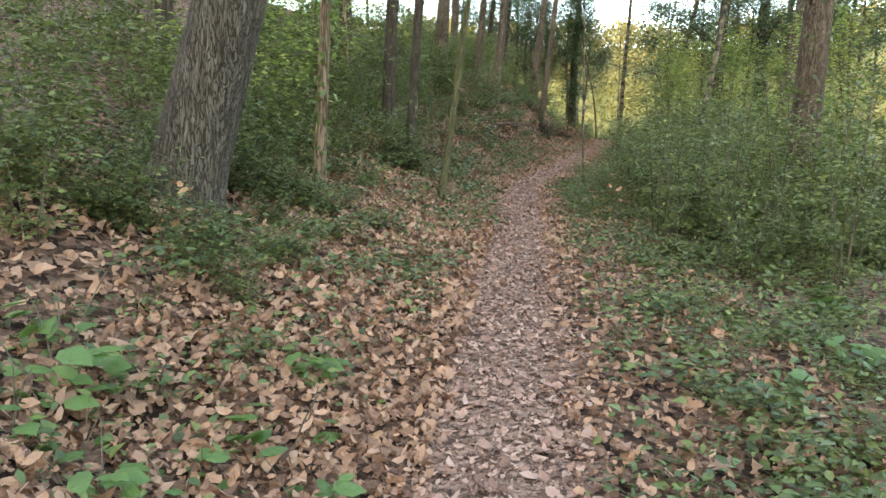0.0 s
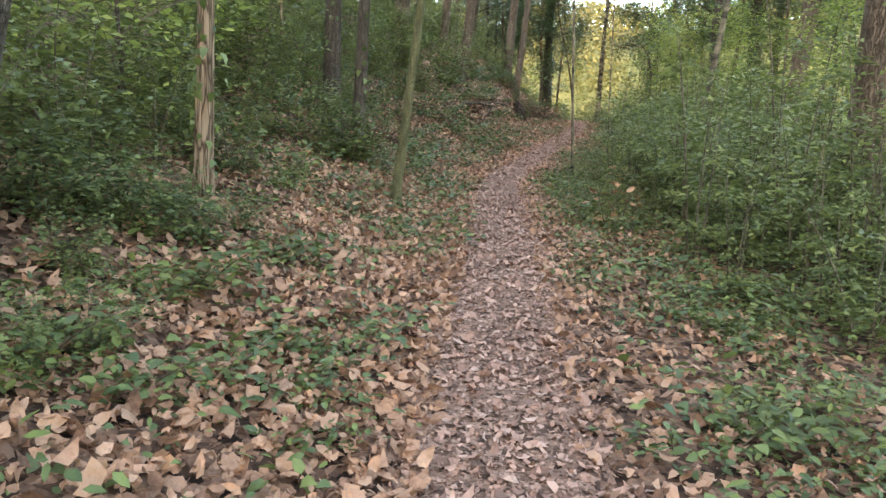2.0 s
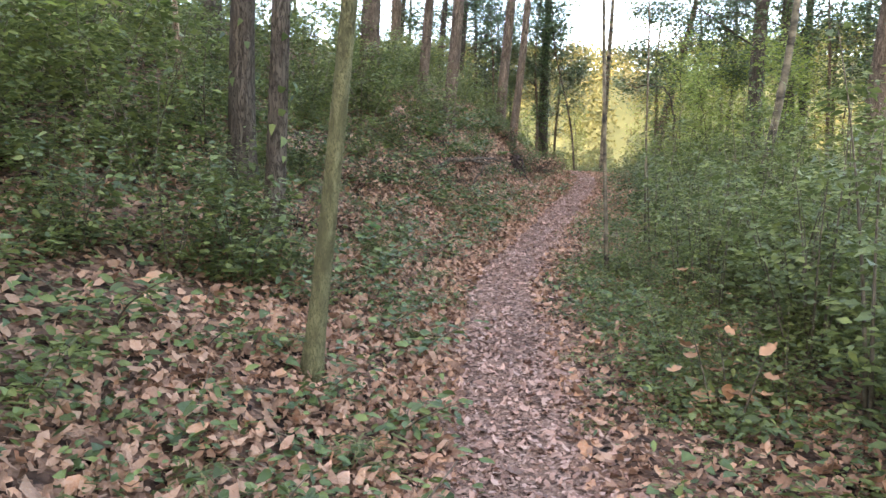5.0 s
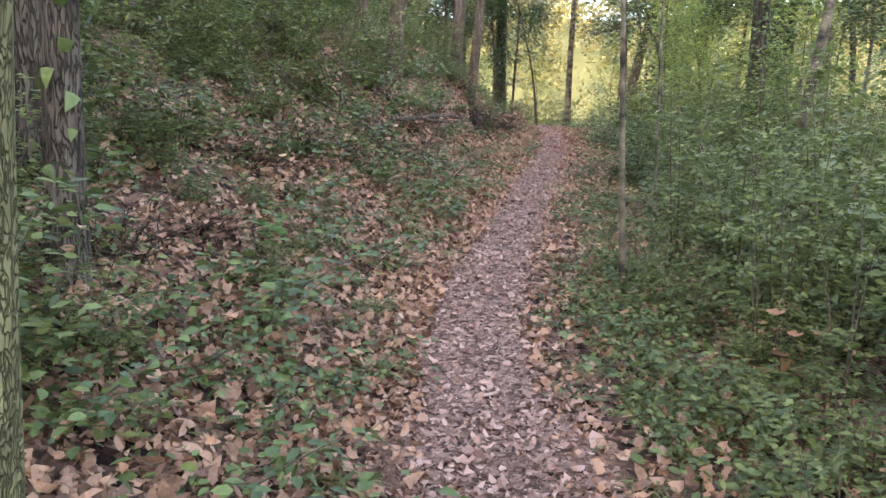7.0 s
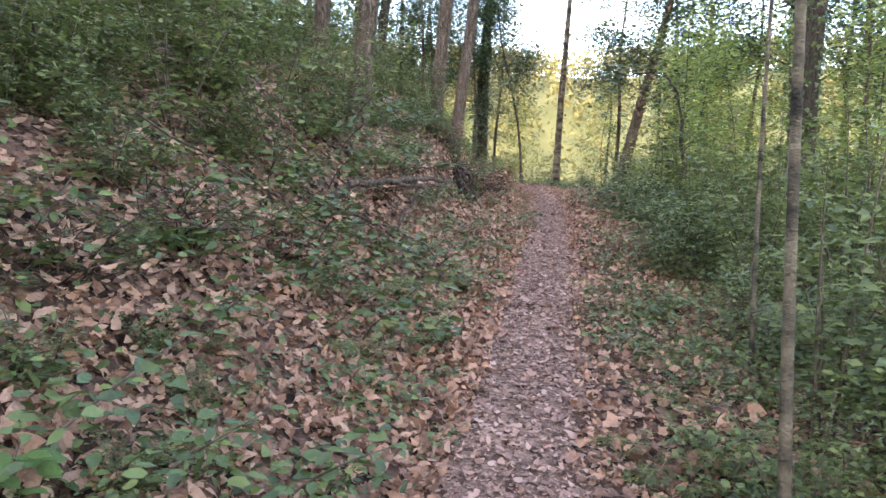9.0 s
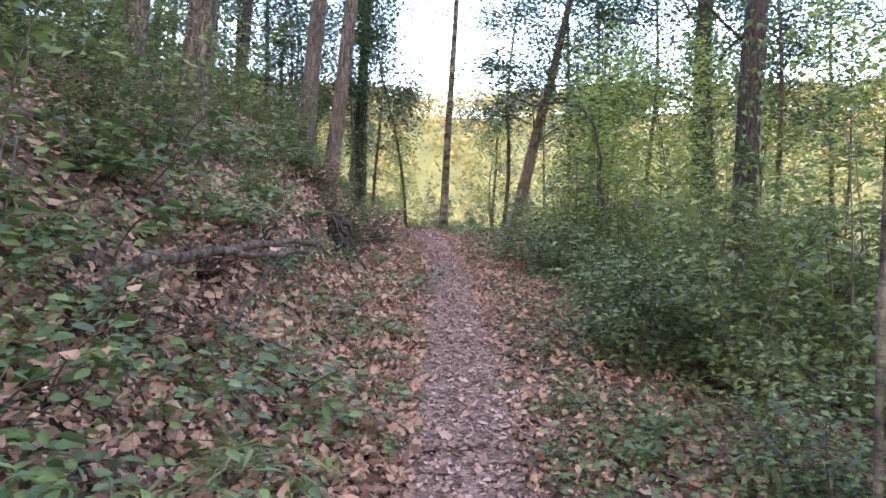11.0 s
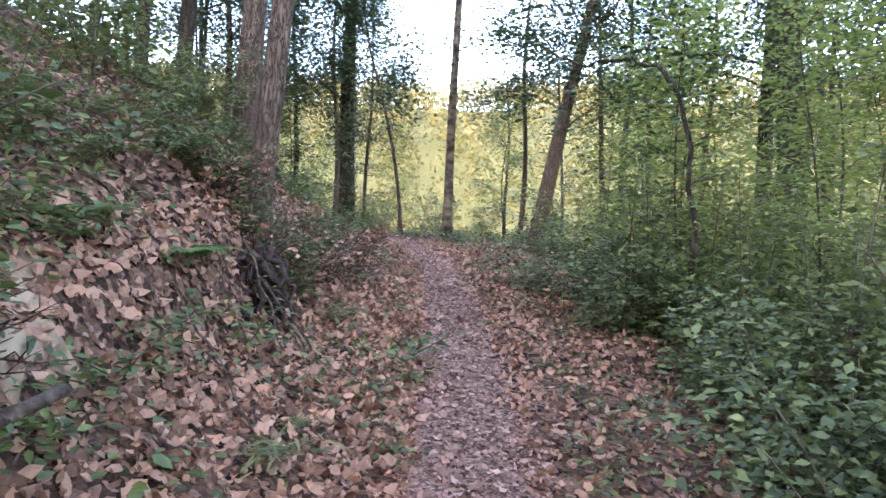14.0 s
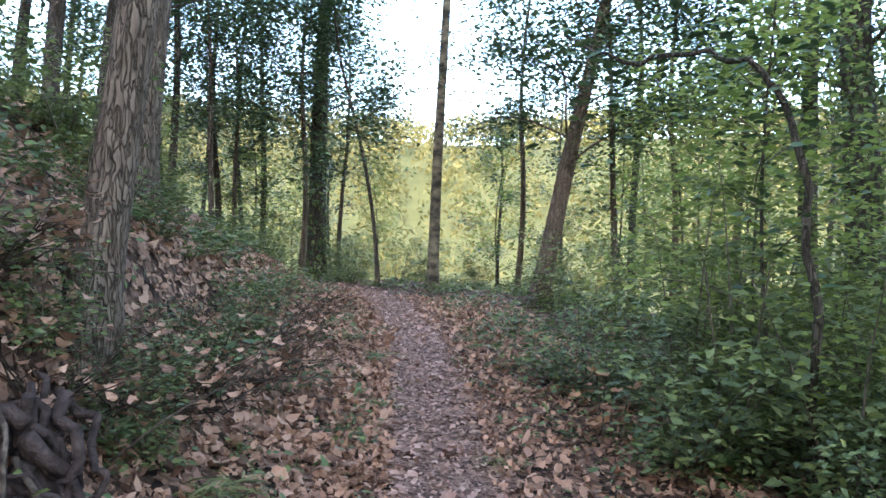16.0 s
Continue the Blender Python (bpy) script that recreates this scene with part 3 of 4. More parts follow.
scatter("thicket", 26, 6, 18, 1.9, 3.6, 0.6, 0.9, 0.6, 21)
scatter("thicket", 34, 7, 20, 3.2, 7.5, 1.0, 1.4, 0.9, 41)
scatter("thicket", 30, 19, 30, 1.9, 6.5, 0.75, 1.2, 0.8, 22)
scatter("dense", 12, 18.6, 25, 1.5, 3.0, 0.85, 1.2, 0.75, 23)
scatter("thicket", 14, 18, 24, 2.3, 4.5, 0.95, 1.25, 0.7, 61)
scatter("thicket", 14, 8.5, 16, 1.9, 3.4, 0.8, 1.1, 0.7, 62)
scatter("dense", 14, 7, 17, 1.8, 4.5, 0.6, 0.9, 0.9, 24)
scatter("mound", 30, 3, 19, 1.2, 3.5, 0.6, 1.1, 0.6, 25)
scatter("mound", 46, 3, 30, -4.2, -1.9, 0.6, 1.1, 0.55, 26)
scatter("tall", 38, 5, 26, -9, -3.3, 0.6, 1.0, 1.1, 27)
scatter("tall", 26, 5, 30, 5.5, 14, 0.6, 1.0, 1.3, 28)
scatter("tall", 16, 32.5, 40, -3, 9, 0.5, 0.8, 1.2, 29)
scatter("thicket", 44, 6, 25, -5.0, -2.4, 0.6, 1.0, 0.65, 51)
scatter("herb", 34, 12, 20, -2.4, -0.8, 0.9, 1.6, 0.3, 64)
scatter("thicket", 10, 13, 19.5, -4.6, -2.6, 0.4, 0.7, 0.7, 69)
scatter("mound", 24, 19.5, 28.5, -4.2, -1.8, 0.45, 0.8, 0.5, 70)
for i, (x, y) in enumerate(((2.3, 20.3), (2.75, 21.2), (3.3, 22.9), (3.6, 23.8), (2.2, 21.9), (2.0, 19.6), (3.9, 24.9))):
    put("herb", x, y, 1.1, i * 1.3)
scatter("herb", 34, 12, 31, -1.3, -0.5, 0.5, 1.0, 0.25, 65)
scatter("herb", 30, 9, 31, 0.5, 1.2, 0.5, 0.9, 0.25, 66)
scatter("herb", 30, 4.5, 12.5, -2.2, -0.6, 0.8, 1.4, 0.3, 67)
for x, y, k in ((1.25, 19.9, 1.5), (1.5, 20.7, 1.2), (1.0, 18.9, 1.4), (1.9, 21.4, 1.0), (1.7, 19.3, 0.9), (2.2, 22.6, 1.0), (2.5, 23.4, 0.9), (0.55, 17.6, 1.0), (-0.1, 14.9, 1.0)):
    put("herb", x, y, 1.3 * k, x * 3)
for kind, x, y, k, a in (("thicket", -2.6, 4.5, 0.75, 0), ("dense", -2.25, 4.7, 0.6, 1), ("mound", -1.35, 4.9, 0.8, 2), ("mound", -1.1, 6.2, 0.9, 3), ("dense", -1.5, 6.6, 0.55, 4), ("thicket", -2.4, 6.6, 0.8, 5), ("mound", 0.75, 17.0, 0.7, 0), ("thicket", -1.95, 4.75, 0.5, 0), ("thicket", -2.3, 4.0, 0.6, 1), ("dense", -1.15, 5.35, 0.4, 2), ("thicket", -1.8, 11.1, 0.6, 3), ("mound", -1.7, 9.9, 0.9, 4), ("dense", -2.0, 9.4, 0.5, 5), ("mound", -1.35, 11.3, 0.9, 6),
                         ("thicket", -0.95, 15.1, 0.5, 7), ("mound", -0.85, 14.1, 0.8, 8), ("mound", -0.5, 14.9, 0.8, 9), ("mound", -0.1, 16.4, 0.8, 10), ("mound", 0.0, 15.4, 0.6, 11), ("thicket", -0.5, 16.8, 0.5, 12), ("thicket", -0.35, 11.75, 0.5, 1), ("mound", -0.2, 11.5, 0.7, 2), ("mound", -0.6, 11.4, 0.8, 3), ("thicket", -0.95, 12.2, 0.55, 4), ("mound", 0.1, 13.2, 0.6, 5),
                         ("mound", 4.0, 26.0, 0.8, 1), ("mound", 3.75, 25.0, 0.8, 2), ("mound", 4.4, 27.2, 0.9, 3), ("thicket", 3.2, 26.6, 0.6, 4), ("mound", 2.6, 23.6, 0.7, 5), ("mound", 1.2, 18.6, 0.8, 6), ("thicket", 0.9, 19.4, 0.6, 7)):
    put(kind, x, y, k, a)
scatter("mound", 14, 30.5, 33.5, 0.6, 5.0, 0.8, 1.2, 0.5, 53)
scatter("thicket", 12, 32.0, 36, 1.0, 9, 0.7, 1.0, 0.8, 54)
# young leaf green, lightened so trees standing in shade look sunlit
SUNLEAF = mat("sun_painted_young_leaf", [(0.0, (0.12, 0.16, 0.035)), (0.5, (0.26, 0.31, 0.075)), (0.9, (0.42, 0.43, 0.12))], 1.5, 0.5, island=0.7, through_light=0.55, spec=0.4)
YOUNG = tree("young_tree", "young leafy tree with foliage down to the ground", 5, 37, 0.045, 5.0, BARK_DARK, (0.06, 0), 0.5, 1.3, 12, 2600, 0.1, 0, 6, 0.35, 77, "young trees beyond the path", "tree", SUNLEAF)
for i, (x, y, k) in enumerate(((2.5, 38, 0.9), (8.0, 36.5, 0.62), (10.2, 34, 0.8), (11.5, 31.5, 1.0), (12.8, 29.5, 1.1), (10.8, 28, 0.8), (13.5, 26.5, 1.2), (11.0, 24.2, 0.8), (10.2, 18.6, 1.0),
                               (7.2, 14.4, 0.8), (0.8, 36.5, 0.9), (-1.5, 33, 1.0), (14.5, 34.5, 1.2), (6.6, 40.5, 0.8), (7.6, 19.4, 0.75), (8.6, 26, 0.7), (7.3, 23.2, 0.75), (8.1, 24.2, 0.75), (8.9, 23.0, 0.8), (7.0, 21.3, 0.6), (-2.2, 8.6, 0.9), (-3.0, 12.0, 1.0), (-2.9, 15.6, 0.9))):
    plant_copy(YOUNG, x, y, k, i * 1.7)
# the undergrowth closes in on both sides
scatter("whip", 22, 6, 15, 1.6, 3.6, 0.5, 0.95, 0.5, 81)
scatter("whip", 44, 8, 21, 2.6, 6.5, 0.8, 1.25, 0.6, 82)
scatter("mound", 30, 9, 18.5, 0.85, 1.7, 0.4, 0.7, 0.4, 88)
scatter("mound", 26, 7.5, 18.5, 0.62, 1.0, 0.3, 0.5, 0.35, 92)
# smallest evergreens around (0.4, 14) are added to stand in for the bank's shadows
for kind, x, y, k, a in (("evergreen", -0.6, 11.15, 0.6, 0), ("evergreen", -1.2, 4.2, 0.42, 8), ("mound", -1.05, 3.7, 0.5, 9), ("evergreen", -1.55, 4.9, 0.4, 1), ("evergreen", -1.2, 5.0, 0.3, 2), ("evergreen", -2.05, 4.6, 0.5, 3), ("thicket", -1.0, 10.9, 0.6, 4), ("evergreen", -0.3, 13.6, 0.4, 5), ("evergreen", 0.0, 14.2, 0.32, 6), ("evergreen", -0.6, 13.9, 0.5, 7), ("evergreen", -0.9, 13.3, 0.5, 8), ("evergreen", 0.3, 14.7, 0.26, 9), ("evergreen", 0.1, 15.1, 0.33, 10), ("evergreen", -1.15, 6.9, 0.42, 11), ("mound", 0.55, 14.2, 0.5, 1), ("mound", 0.3, 13.8, 0.5, 2), ("evergreen", 0.55, 14.9, 0.2, 3), ("evergreen", 0.4, 13.9, 0.27, 12), ("evergreen", 0.15, 13.4, 0.3, 13), ("evergreen", 0.5, 14.5, 0.25, 14), ("evergreen", -1.7, 6.3, 0.5, 4), ("evergreen", -1.45, 5.9, 0.4, 5), ("evergreen", 3.15, 22.7, 0.42, 12), ("evergreen", 3.5, 23.35, 0.52, 6), ("evergreen", 3.65, 23.9, 0.5, 8), ("evergreen", 3.9, 24.7, 0.5, 9), ("evergreen", 4.15, 25.6, 0.45, 10), ("evergreen", 3.3, 22.95, 0.46, 11), ("evergreen", 2.95, 22.45, 0.58, 1), ("evergreen", 3.3, 22.5, 0.5, 2), ("evergreen", 2.65, 22.3, 0.5, 3), ("evergreen", -1.5, 4.3, 0.55, 7), ("evergreen", 3.0, 23.4, 0.4, 13), ("evergreen", 2.5, 22.6, 0.4, 14), ("evergreen", 3.3, 24.2, 0.4, 15), ("mound", 2.35, 13.4, 0.5, 5), ("mound", 2.75, 13.5, 0.6, 6), ("mound", 3.6, 15.4, 0.6, 7)):
    put(kind, x, y, k, a)
scatter("mound", 16, 10, 14.6, 0.9, 1.4, 0.65, 0.95, 0.35, 94)
scatter("thicket", 10, 10, 14.4, 1.1, 1.7, 0.36, 0.52, 0.4, 95)
scatter("mound", 16, 20.5, 25.5, -3.2, -1.85, 0.45, 0.75, 0.4, 96)
scatter("whip", 14, 19, 25, 1.8, 4.5, 0.6, 0.95, 0.6, 93)
scatter("grass", 26, 7.5, 18, -1.5, -0.55, 0.7, 1.3, 0.25, 89)
scatter("grass", 26, 8, 30, 0.45, 0.8, 0.5, 0.9, 0.3, 90)
scatter("grass", 34, 18, 31, -1.2, -0.5, 0.6, 1.1, 0.3, 91)
scatter("mound", 22, 1.9, 8, 1.2, 2.9, 0.45, 0.8, 0.4, 83)
scatter("herb", 20, 1.6, 9, 0.6, 1.8, 0.7, 1.2, 0.25, 84)
scatter("evergreen", 22, 5.5, 19, -3.6, -2.3, 0.55, 0.9, 0.85, 85)
scatter("tall", 18, 6, 26, -6.5, -3.0, 0.6, 1.0, 1.0, 87)
for x, y, k, a in ((-1.95, 6.25, 0.55, 0), (-2.5, 5.5, 0.7, 1), (-2.1, 7.2, 0.7, 2), (-1.35, 7.15, 0.4, 3), (-1.0, 7.4, 0.3, 4), (-2.75, 4.3, 0.8, 5), (-1.75, 8.9, 0.6, 6), (-2.2, 9.7, 0.75, 7), (-1.5, 10.4, 0.4, 8),
                   (-1.3, 14.6, 0.5, 9), (-0.8, 15.7, 0.5, 10), (-0.45, 16.3, 0.45, 11), (-1.4, 16.5, 0.7, 12), (0.15, 17.3, 0.4, 13), (-0.75, 11.5, 0.45, 14), (-0.25, 11.8, 0.35, 15), (-1.15, 12.35, 0.5, 16)):
    put("evergreen", x, y, k, a)
scatter("thicket", 16, 10, 28, -4.5, -2.5, 0.4, 0.75, 0.8, 30)
scatter("herb", 24, 3, 18, 0.6, 2.2, 0.7, 1.3, 0.3, 31)
scatter("herb", 60, 3, 31, -2.4, -0.6, 0.7, 1.3, 0.3, 32)

SEEDLING = shrub("seedling", "fresh light green seedling with broad leaves", 0.42, 0.4, 16, 0.125, FRESH, 3, 8, "seedlings by the path", "seedling", shape=SEEDLEAF)
SHRUBS["seedling"] = SEEDLING
for i, (x, y, k) in enumerate(((-1.78, 3.2, 1), (-1.6, 2.9, 1.1), (-1.64, 2.6, 0.9), (-1.42, 2.6, 0.8), (-1.2, 2.35, 0.8), (-0.95, 2.6, 0.7), (-0.68, 3.0, 1.0), (-0.7, 3.7, 0.9), (-0.46, 2.6, 0.8), (3.2, 5.5, 1.1),
                               (2.6, 4.4, 1.1), (1.9, 3.9, 0.9), (0.75, 16.5, 0.9), (0.95, 16.9, 0.8), (0.1, 13.7, 0.7), (6.3, 21.9, 0.9), (6.9, 22.3, 1.0), (6.4, 22.9, 0.9), (5.9, 21.0, 0.8), (2.0, 18.4, 0.8))):
    put("seedling", x, y, k, i * 1.9)
SHRUBS["withered"] = shrub("withered_sprig", "withered sprig with hanging orange brown leaves", 0.75, 0.5, 34, 0.1, ORANGE, 3, 9, "withered sprigs", "dead plant", shape=LOBED[0])
for i, (x, y, k) in enumerate(((2.36, 10.1, 1.0), (3.1, 12.3, 0.9), (2.75, 11.0, 0.7), (-1.75, 4.6, 0.8), (6.2, 23.6, 0.9), (0.0, 14.3, 0.6))):
    put("withered", x, y, k, i * 2.2)


def fern(x, y, size, turn):
    t = base("fern", x, y, float(land(x, y)), "green fern with feathery fronds on the bank", "fern", "ferns of the bank", turn)
    for i in range(7):
        az, s = i * 0.9, np.linspace(0, 1, 9)
        p = np.stack([size * s * np.cos(az), size * s * np.sin(az), size * (0.75 * s - 0.75 * s ** 2) - 0.02], 1)
        k = np.repeat(np.linspace(0.15, 0.98, 16), 2)
        P = np.stack([np.interp(k, s, p[:, j]) for j in range(3)], 1)
        side = np.tile([1, -1], 16)
        f = np.stack([-np.sin(az) * side + 0.5 * np.cos(az), np.cos(az) * side + 0.5 * np.sin(az), np.full(32, -0.15)], 1)
        u = np.tile([0, 0, 1.0], (32, 1))
        part("frond", tri_mesh("frond", *gather(tube(p, np.linspace(0.004, 0.001, 9), 4), leaves(P, f, u, size * 0.34 * (1.05 - k), SPRIG)), FRESH), t)
    return t


for x, y, k, a in ((2.55, 21.3, 0.4, 0), (2.45, 22.4, 0.45, 1), (2.1, 20.9, 0.35, 2), (2.95, 23.3, 0.4, 3), (0.2, 15.6, 0.35, 4), (3.15, 22.6, 0.25, 5)):
    fern(x, y, k, a)

def brush(x, y, size, turn):
    """A tangle of dry twigs that still hold some brown leaves."""
    t = base("dry_brush", x, y, float(land(x, y)), "tangle of dry grey brown twigs with withered leaves", "brushwood", "dry brush on the bank", turn)
    tw, tips = [], []
    for i in range(34):
        az, L = i * 2.4 + rng.random(), size * (0.5 + 0.6 * rng.random())
        p = limb_path((0.12 * size * rng.normal(), 0.12 * size * rng.normal(), -0.03), az, 0.25 + 1.0 * rng.random(), L, 0.3, 6) + 0.02 * rng.normal(size=(6, 3))
        tw.append(tube(p, np.linspace(0.006, 0.002, 6), 3))
        tips.append(p[2:])
        for j in (2, 3):
            q = limb_path(p[j], az + rng.normal(), 0.2 + 0.6 * rng.random(), L * 0.45, 0.2, 4)
            tw.append(tube(q, np.linspace(0.003, 0.0012, 4), 3))
            tips.append(q[1:])
    tagged(part("twig", tri_mesh("twig", *gather(*tw), DEADWOOD, True), t), kind="stuff")
    pts = np.concatenate(tips)
    P = pts[rng.integers(0, len(pts), 170)] + 0.03 * rng.normal(size=(170, 3))
    f, u = spread(170, 0.9)
    part("foliage", tri_mesh("foliage", *leaves(P, f, u, 0.04 + 0.035 * rng.random(170), OVAL[0]), DEAD), t)
    return t


for i, (x, y, k) in enumerate(((3.75, 23.7, 0.9), (4.0, 24.5, 0.9), (4.25, 25.3, 0.65), (3.35, 23.0, 0.5), (3.05, 22.4, 0.85), (3.5, 23.2, 0.7), (2.75, 22.4, 0.6), (4.6, 26.2, 0.6), (1.5, 18.6, 0.6), (0.7, 16.4, 0.6), (0.2, 15.6, 0.65), (-0.1, 14.8, 0.5), (1.1, 17.5, 0.6),
                              (-0.5, 12.6, 0.6), (-0.9, 11.7, 0.55), (-0.2, 13.3, 0.5), (1.9, 19.6, 0.5), (5.0, 27.6, 0.6))):
    brush(x, y, k, i * 1.1)

# ---- deadwood and roots on the bank ----
bough = base("fallen_bough", 1.5, 17.9, 2.5, "weathered fallen bough with broken prongs lying on the bank", "branch")
o = np.array([1.5, 17.9, 2.5])


def wand(points, r0, r1, n=16, wob=0.012, seed=0):
    """A crooked stick through a few points."""
    p = np.asarray(points, float)
    k = np.linspace(0, len(p) - 1, n)
    q = np.stack([np.interp(k, np.arange(len(p)), p[:, j]) for j in range(3)], 1)
    q += wob * np.stack([np.sin(k * 7 + seed), np.cos(k * 5 + seed * 2), np.sin(k * 9 + seed * 3)], 1)
    return tube(q, np.linspace(r0, r1, n), 9, 0.12, seed)


part("stem", tri_mesh("stem", *wand(np.array([(0.95, 17.3, float(land(0.95, 17.3)) + 0.03), (1.2, 17.55, 2.5), (1.55, 17.95, 2.53), (1.95, 18.5, 2.58), (2.34, 19.1, 2.57)]) - o, 0.042, 0.016, 26, 0.012, 1), DEADWOOD, True), bough)
part("prong", tri_mesh("prong", *wand(np.array([(1.6, 18.0, 2.53), (1.9, 18.35, 2.5), (2.2, 18.8, 2.52)]) - o, 0.024, 0.008, 12, 0.012, 2), DEADWOOD, True), bough)
part("prong", tri_mesh("prong", *wand(np.array([(1.95, 18.45, 2.52), (1.8, 18.2, 2.3), (1.6, 17.95, 2.05), (1.5, 17.8, 1.9)]) - o, 0.014, 0.02, 12, 0.015, 3), DEADWOOD, True), bough)
for i, (x0, y0, x1, y1, z0, z1, r) in enumerate(((1.2, 17.6, 2.1, 18.4, 0.12, 0.06, 0.014), (1.5, 18.2, 2.3, 18.0, 0.05, 0.05, 0.008), (1.3, 18.3, 1.9, 18.9, 0.25, 0.03, 0.008), (1.1, 18.0, 1.9, 17.7, 0.1, 0.04, 0.01), (3.0, 21.9, 3.3, 21.5, 0.25, 0.02, 0.011),
                                                 (2.92, 21.95, 3.12, 21.45, 0.3, 0.02, 0.009), (2.5, 20.9, 2.9, 20.3, 0.2, 0.02, 0.008), (0.1, 15.2, 1.1, 16.0, 0.7, 0.5, 0.006), (0.9, 16.3, 0.2, 15.1, 0.25, 0.3, 0.008))):
    a, b = np.array([x0, y0, float(land(x0, y0)) + z0]), np.array([x1, y1, float(land(x1, y1)) + z1])
    st = base("stick", *a, "thin dead stick lying among the leaves", "stick", "dead sticks")
    part("wood", tri_mesh("wood", *wand(np.array([a, (a + b) / 2 + np.array([0, 0, 0.03]), b]) - a, r, r * 0.5, 12, 0.012, i), DEADWOOD, True), st)
rb = np.array([3.02, 21.95, float(land(3.02, 21.95))])
roots = base("exposed_roots", *rb, "dark tangle of exposed roots in the eroded bank", "roots")
for i in range(34):
    a0, w = rng.random() * 6.28, 0.22 * rng.random()
    top = np.array([-0.12 + w * np.cos(a0), 0.1 + w * np.sin(a0), 0.14 + 0.3 * rng.random()])
    low_ = np.array([0.1 + 0.22 * rng.normal() * 0.6, -0.06 + 0.2 * rng.normal() * 0.5, 0.0])
    low_[2] = float(land(*(rb[:2] + low_[:2]))) - rb[2] - 0.03
    part("root", tri_mesh("root", *wand(np.array([top, (top + low_) / 2 + 0.05 * rng.normal(size=3), low_]), 0.01 + 0.02 * rng.random(), 0.006, 12, 0.035, i), ROOT, True), roots)
sb = np.array([6.82, 22.5, float(land(6.82, 22.5))])
arch = base("arched_sapling", *sb, "thin dark sapling arching over beside the path", "tree", WOOD)
ap = np.array([(0, 0, -0.15), (0.02, 0.0, 0.9), (-0.03, 0.02, 1.7), (-0.08, 0.1, 2.25), (-0.22, 0.25, 2.55), (-0.45, 0.5, 2.66), (-0.75, 0.8, 2.62), (-1.0, 1.1, 2.85)])
part("trunk", tri_mesh("trunk", *wand(ap, 0.03, 0.011, 30, 0.02, 5), BARK_DARK, True), arch)
P = np.repeat(ap[2:], 130, 0) + rng.normal(0, 0.3, (780, 3))
f, u = spread(780, 0.6)
part("crown", tri_mesh("crown", *leaves(P, f, u, 0.05 + 0.05 * rng.random(780), BROAD), CROWNLEAF), arch)

# ---- leaf litter and ground cover ----


def on_land(x, y, lift):
    return np.stack([x, y, land(x, y) + lift], 1)


def slope_up(x, y, loose, n):
    e = 0.08
    g = np.stack([-(land(x + e, y) - land(x - e, y)) / (2 * e), -(land(x, y + e) - land(x, y - e)) / (2 * e), np.ones(n)], 1)
    return g + rng.normal(0, loose, (n, 3)) * np.array([1, 1, 0.2])


def litter(n, y0, y1, d0, d1, size, shapes, lift, loose, thin=None):
    y = y0 + (y1 - y0) * rng.random(n)
    d = d0 + (d1 - d0) * rng.random(n)
    x = path_x(y) + d
    if thin is not None:
        keep = rng.random(n) < thin(x, y, d)
        x, y = x[keep], y[keep]
    n = len(x)
    a = rng.random(n) * 2 * np.pi
    f = np.stack([np.cos(a), np.sin(a), np.zeros(n)], 1)
    u = unit(slope_up(x, y, loose, n))
    f = f - u * (f * u).sum(1, keepdims=True)
    P = on_land(x, y, lift * rng.random(n) + 0.004)
    s = size[0] + (size[1] - size[0]) * rng.random(n) ** 1.5
    part_of = rng.integers(0, len(shapes), n)
    return gather(*[leaves(P[part_of == i], f[part_of == i], u[part_of == i], s[part_of == i], shapes[i], 0.5) for i in range(len(shapes))])


litter_ob = new("leaf_litter", tri_mesh("leaf_litter", *gather(
    litter(42000, 1.5, 30, -1.9, -0.3, (0.035, 0.095), LOBED + 4 * OVAL, 0.06, 0.8),
    litter(12000, 1.5, 28, -3.4, -1.9, (0.05, 0.11), OVAL, 0.04, 0.6),
    litter(18000, 1.5, 30, 0.3, 1.9, (0.03, 0.09), LOBED + 4 * OVAL, 0.06, 0.8)), DEAD))
tagged(litter_ob, "thick litter of curled brown and tan fallen leaves", "leaf litter", kind="stuff")
big = [tri_mesh("fallen_leaf", *leaves(np.zeros((1, 3)), np.array([[1.0, 0, 0]]), np.array([[0, 0, 1.0]]), 0.12, sh), FALLEN) for sh in LOBED + OVAL]
for i in range(300):
    y, side = 2.2 + 26 * rng.random() ** 1.2, -1 if rng.random() < 0.62 else 1
    x = float(path_x(y)) + side * (0.3 + 1.7 * rng.random() ** 1.3)
    lf = part("fallen_leaf", big[i % len(big)], litter_ob)
    lf.matrix_basis = Matrix.Translation((x, y, float(land(x, y)) + 0.035)) @ Euler((rng.normal() * 0.45, rng.normal() * 0.45, rng.random() * 6.28)).to_matrix().to_4x4() @ Matrix.Scale(0.6 + 0.55 * rng.random(), 4)
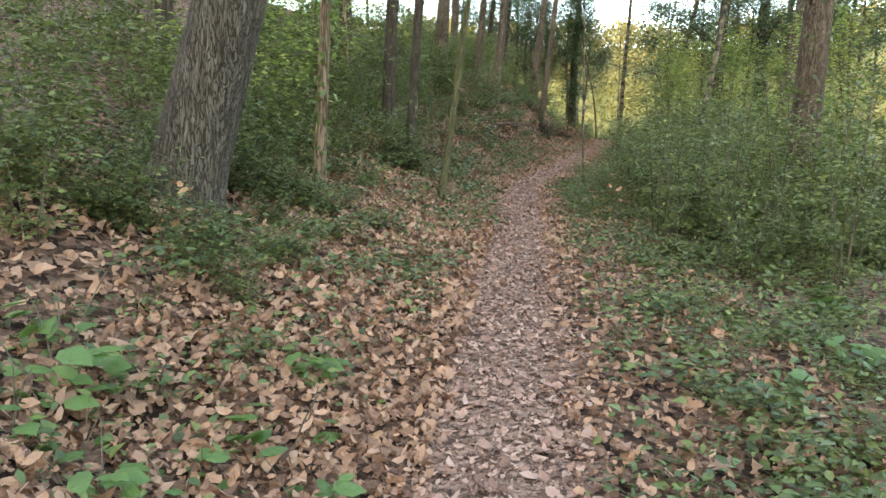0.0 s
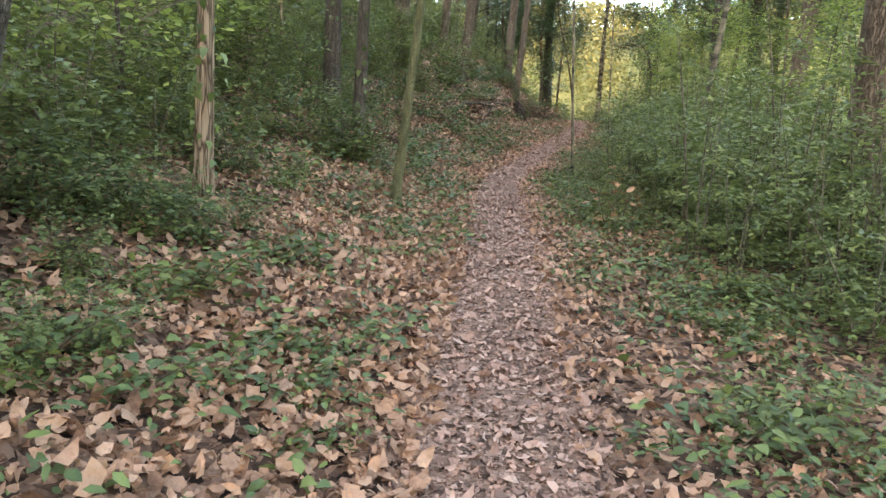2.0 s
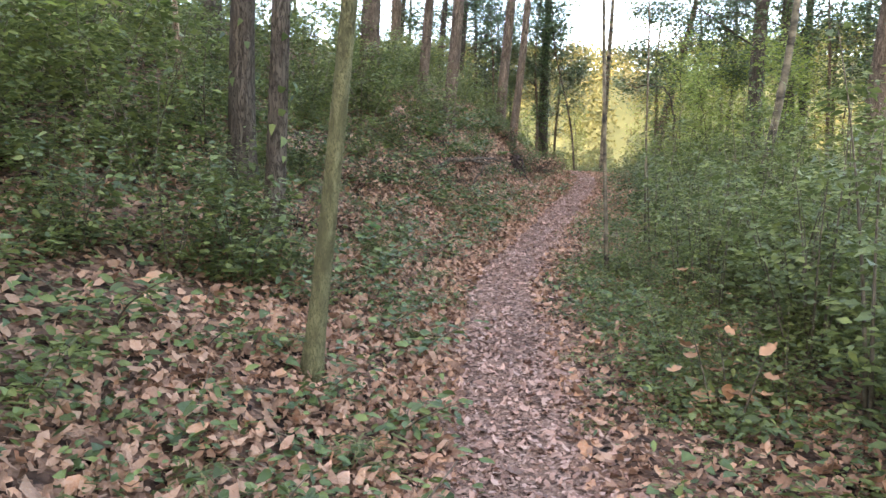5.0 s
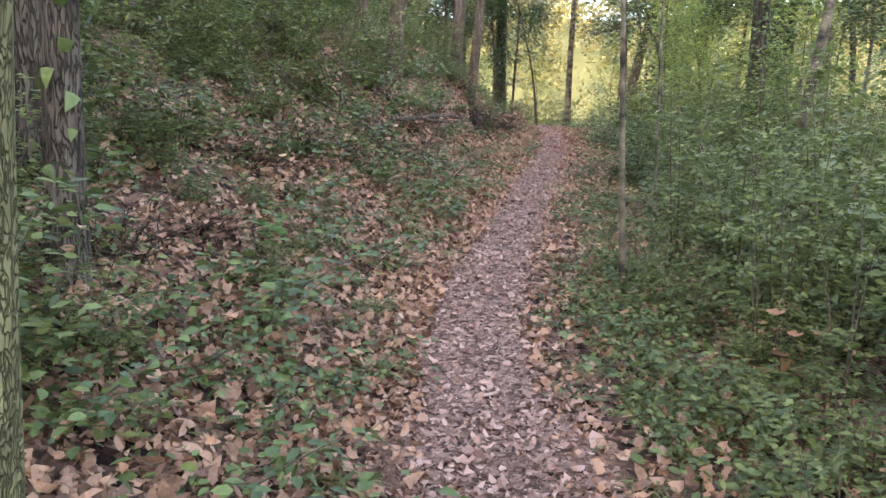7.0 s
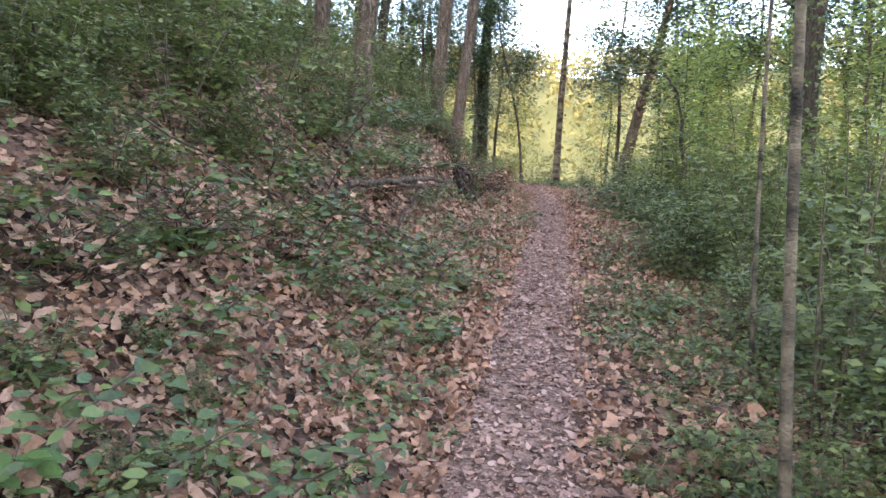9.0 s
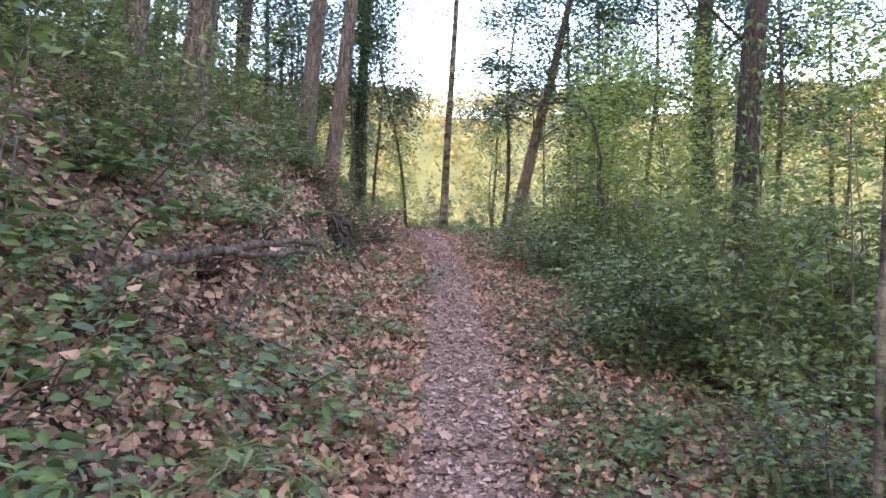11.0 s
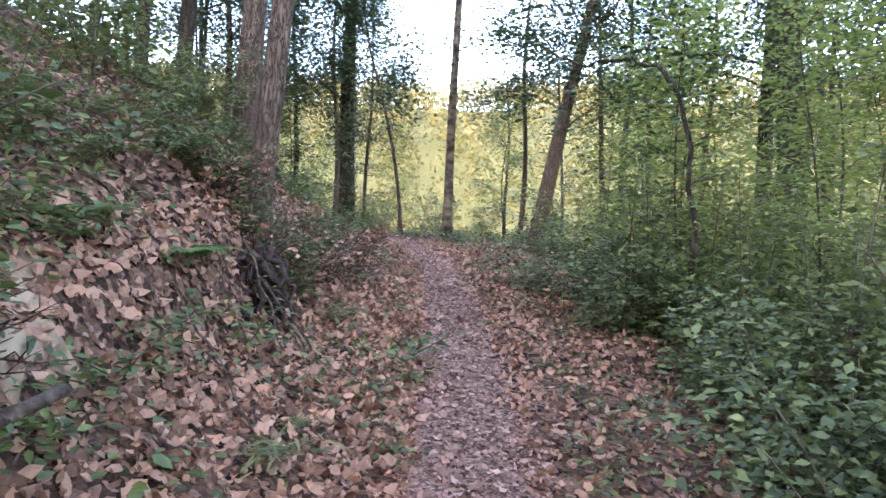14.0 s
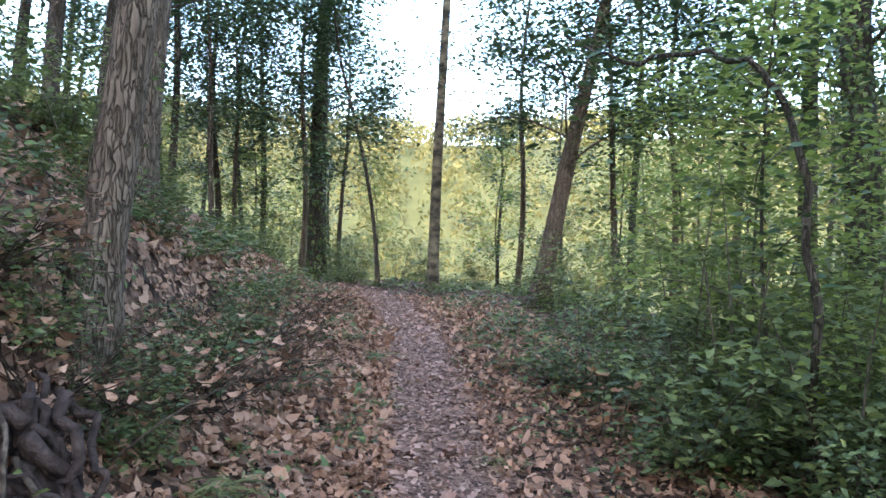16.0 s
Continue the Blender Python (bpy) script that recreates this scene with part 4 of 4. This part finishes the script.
path_litter = new("path_litter", tri_mesh("path_litter", *gather(
    litter(17000, 1.5, 33, -0.4, 0.4, (0.018, 0.062), OVAL, 0.012, 0.3),
    litter(4500, 1.5, 12, -0.52, 0.52, (0.02, 0.07), OVAL, 0.012, 0.3),
    litter(1900, 1.5, 33, -0.55, 0.55, (0.05, 0.095), LOBED, 0.014, 0.3)), PALEDEAD))
tagged(path_litter, "trodden pinkish tan leaf fragments on the path", "leaf litter", kind="stuff")


def patches(x, y, d):
    return np.clip(0.35 + 0.9 * lumps(x, y, 2.3, 6), 0.06, 1) * np.clip((np.abs(d) - 0.35) / 0.5, 0, 1)


cover = new("ground_ivy", tri_mesh("ground_ivy", *gather(
    litter(21000, 1.5, 32, -3.6, -0.4, (0.035, 0.08), [IVY, BROAD], 0.12, 0.5, patches),
    litter(27000, 1.5, 32, 0.4, 4.0, (0.03, 0.08), [IVY, BROAD], 0.2, 0.5, lambda x, y, d: np.maximum(patches(x, y, d), 0.6 * np.clip((d - 0.9) / 0.8, 0, 1)))), IVYLEAF))
tagged(cover, "dark green ivy and small herbs creeping over the litter", "ground cover", kind="stuff")

# ---- the far wooded hillside ----
n = 2300
ang = radians(-25) + radians(105) * rng.random(n)
R = np.concatenate([95 + 175 * np.sqrt(rng.random(1400)), 240 + 35 * rng.random(350), 48 + 50 * rng.random(550)])
tx, ty = 3 + R * np.sin(ang), 20 + R * np.cos(ang)
tz = land(tx, ty)
cr = np.where(R < 98, 0.55, 1.0) * (2.2 + 2.2 * rng.random(n))
m = 38
dirs = unit(rng.normal(size=(n, m, 3)) + np.array([0, 0, 0.25]))
P = np.stack([tx, ty, tz + cr * 1.3], 1)[:, None] + dirs * (cr[:, None] * (0.75 + 0.35 * rng.random((n, m))))[..., None] * np.array([1, 1, 1.25])
N = dirs + 0.35 * rng.normal(size=(n, m, 3))
F = rng.normal(size=(n * m, 3))
V, T = leaves(P.reshape(-1, 3), np.cross(N.reshape(-1, 3), F), N.reshape(-1, 3), np.repeat(cr * 0.46, m), SPRIG)
far_wood = new("far_wood", tri_mesh("far_wood", V, T, HILLLEAF))
tagged(far_wood, "sunlit yellow green wood covering the opposite hillside", "woodland", kind="stuff")
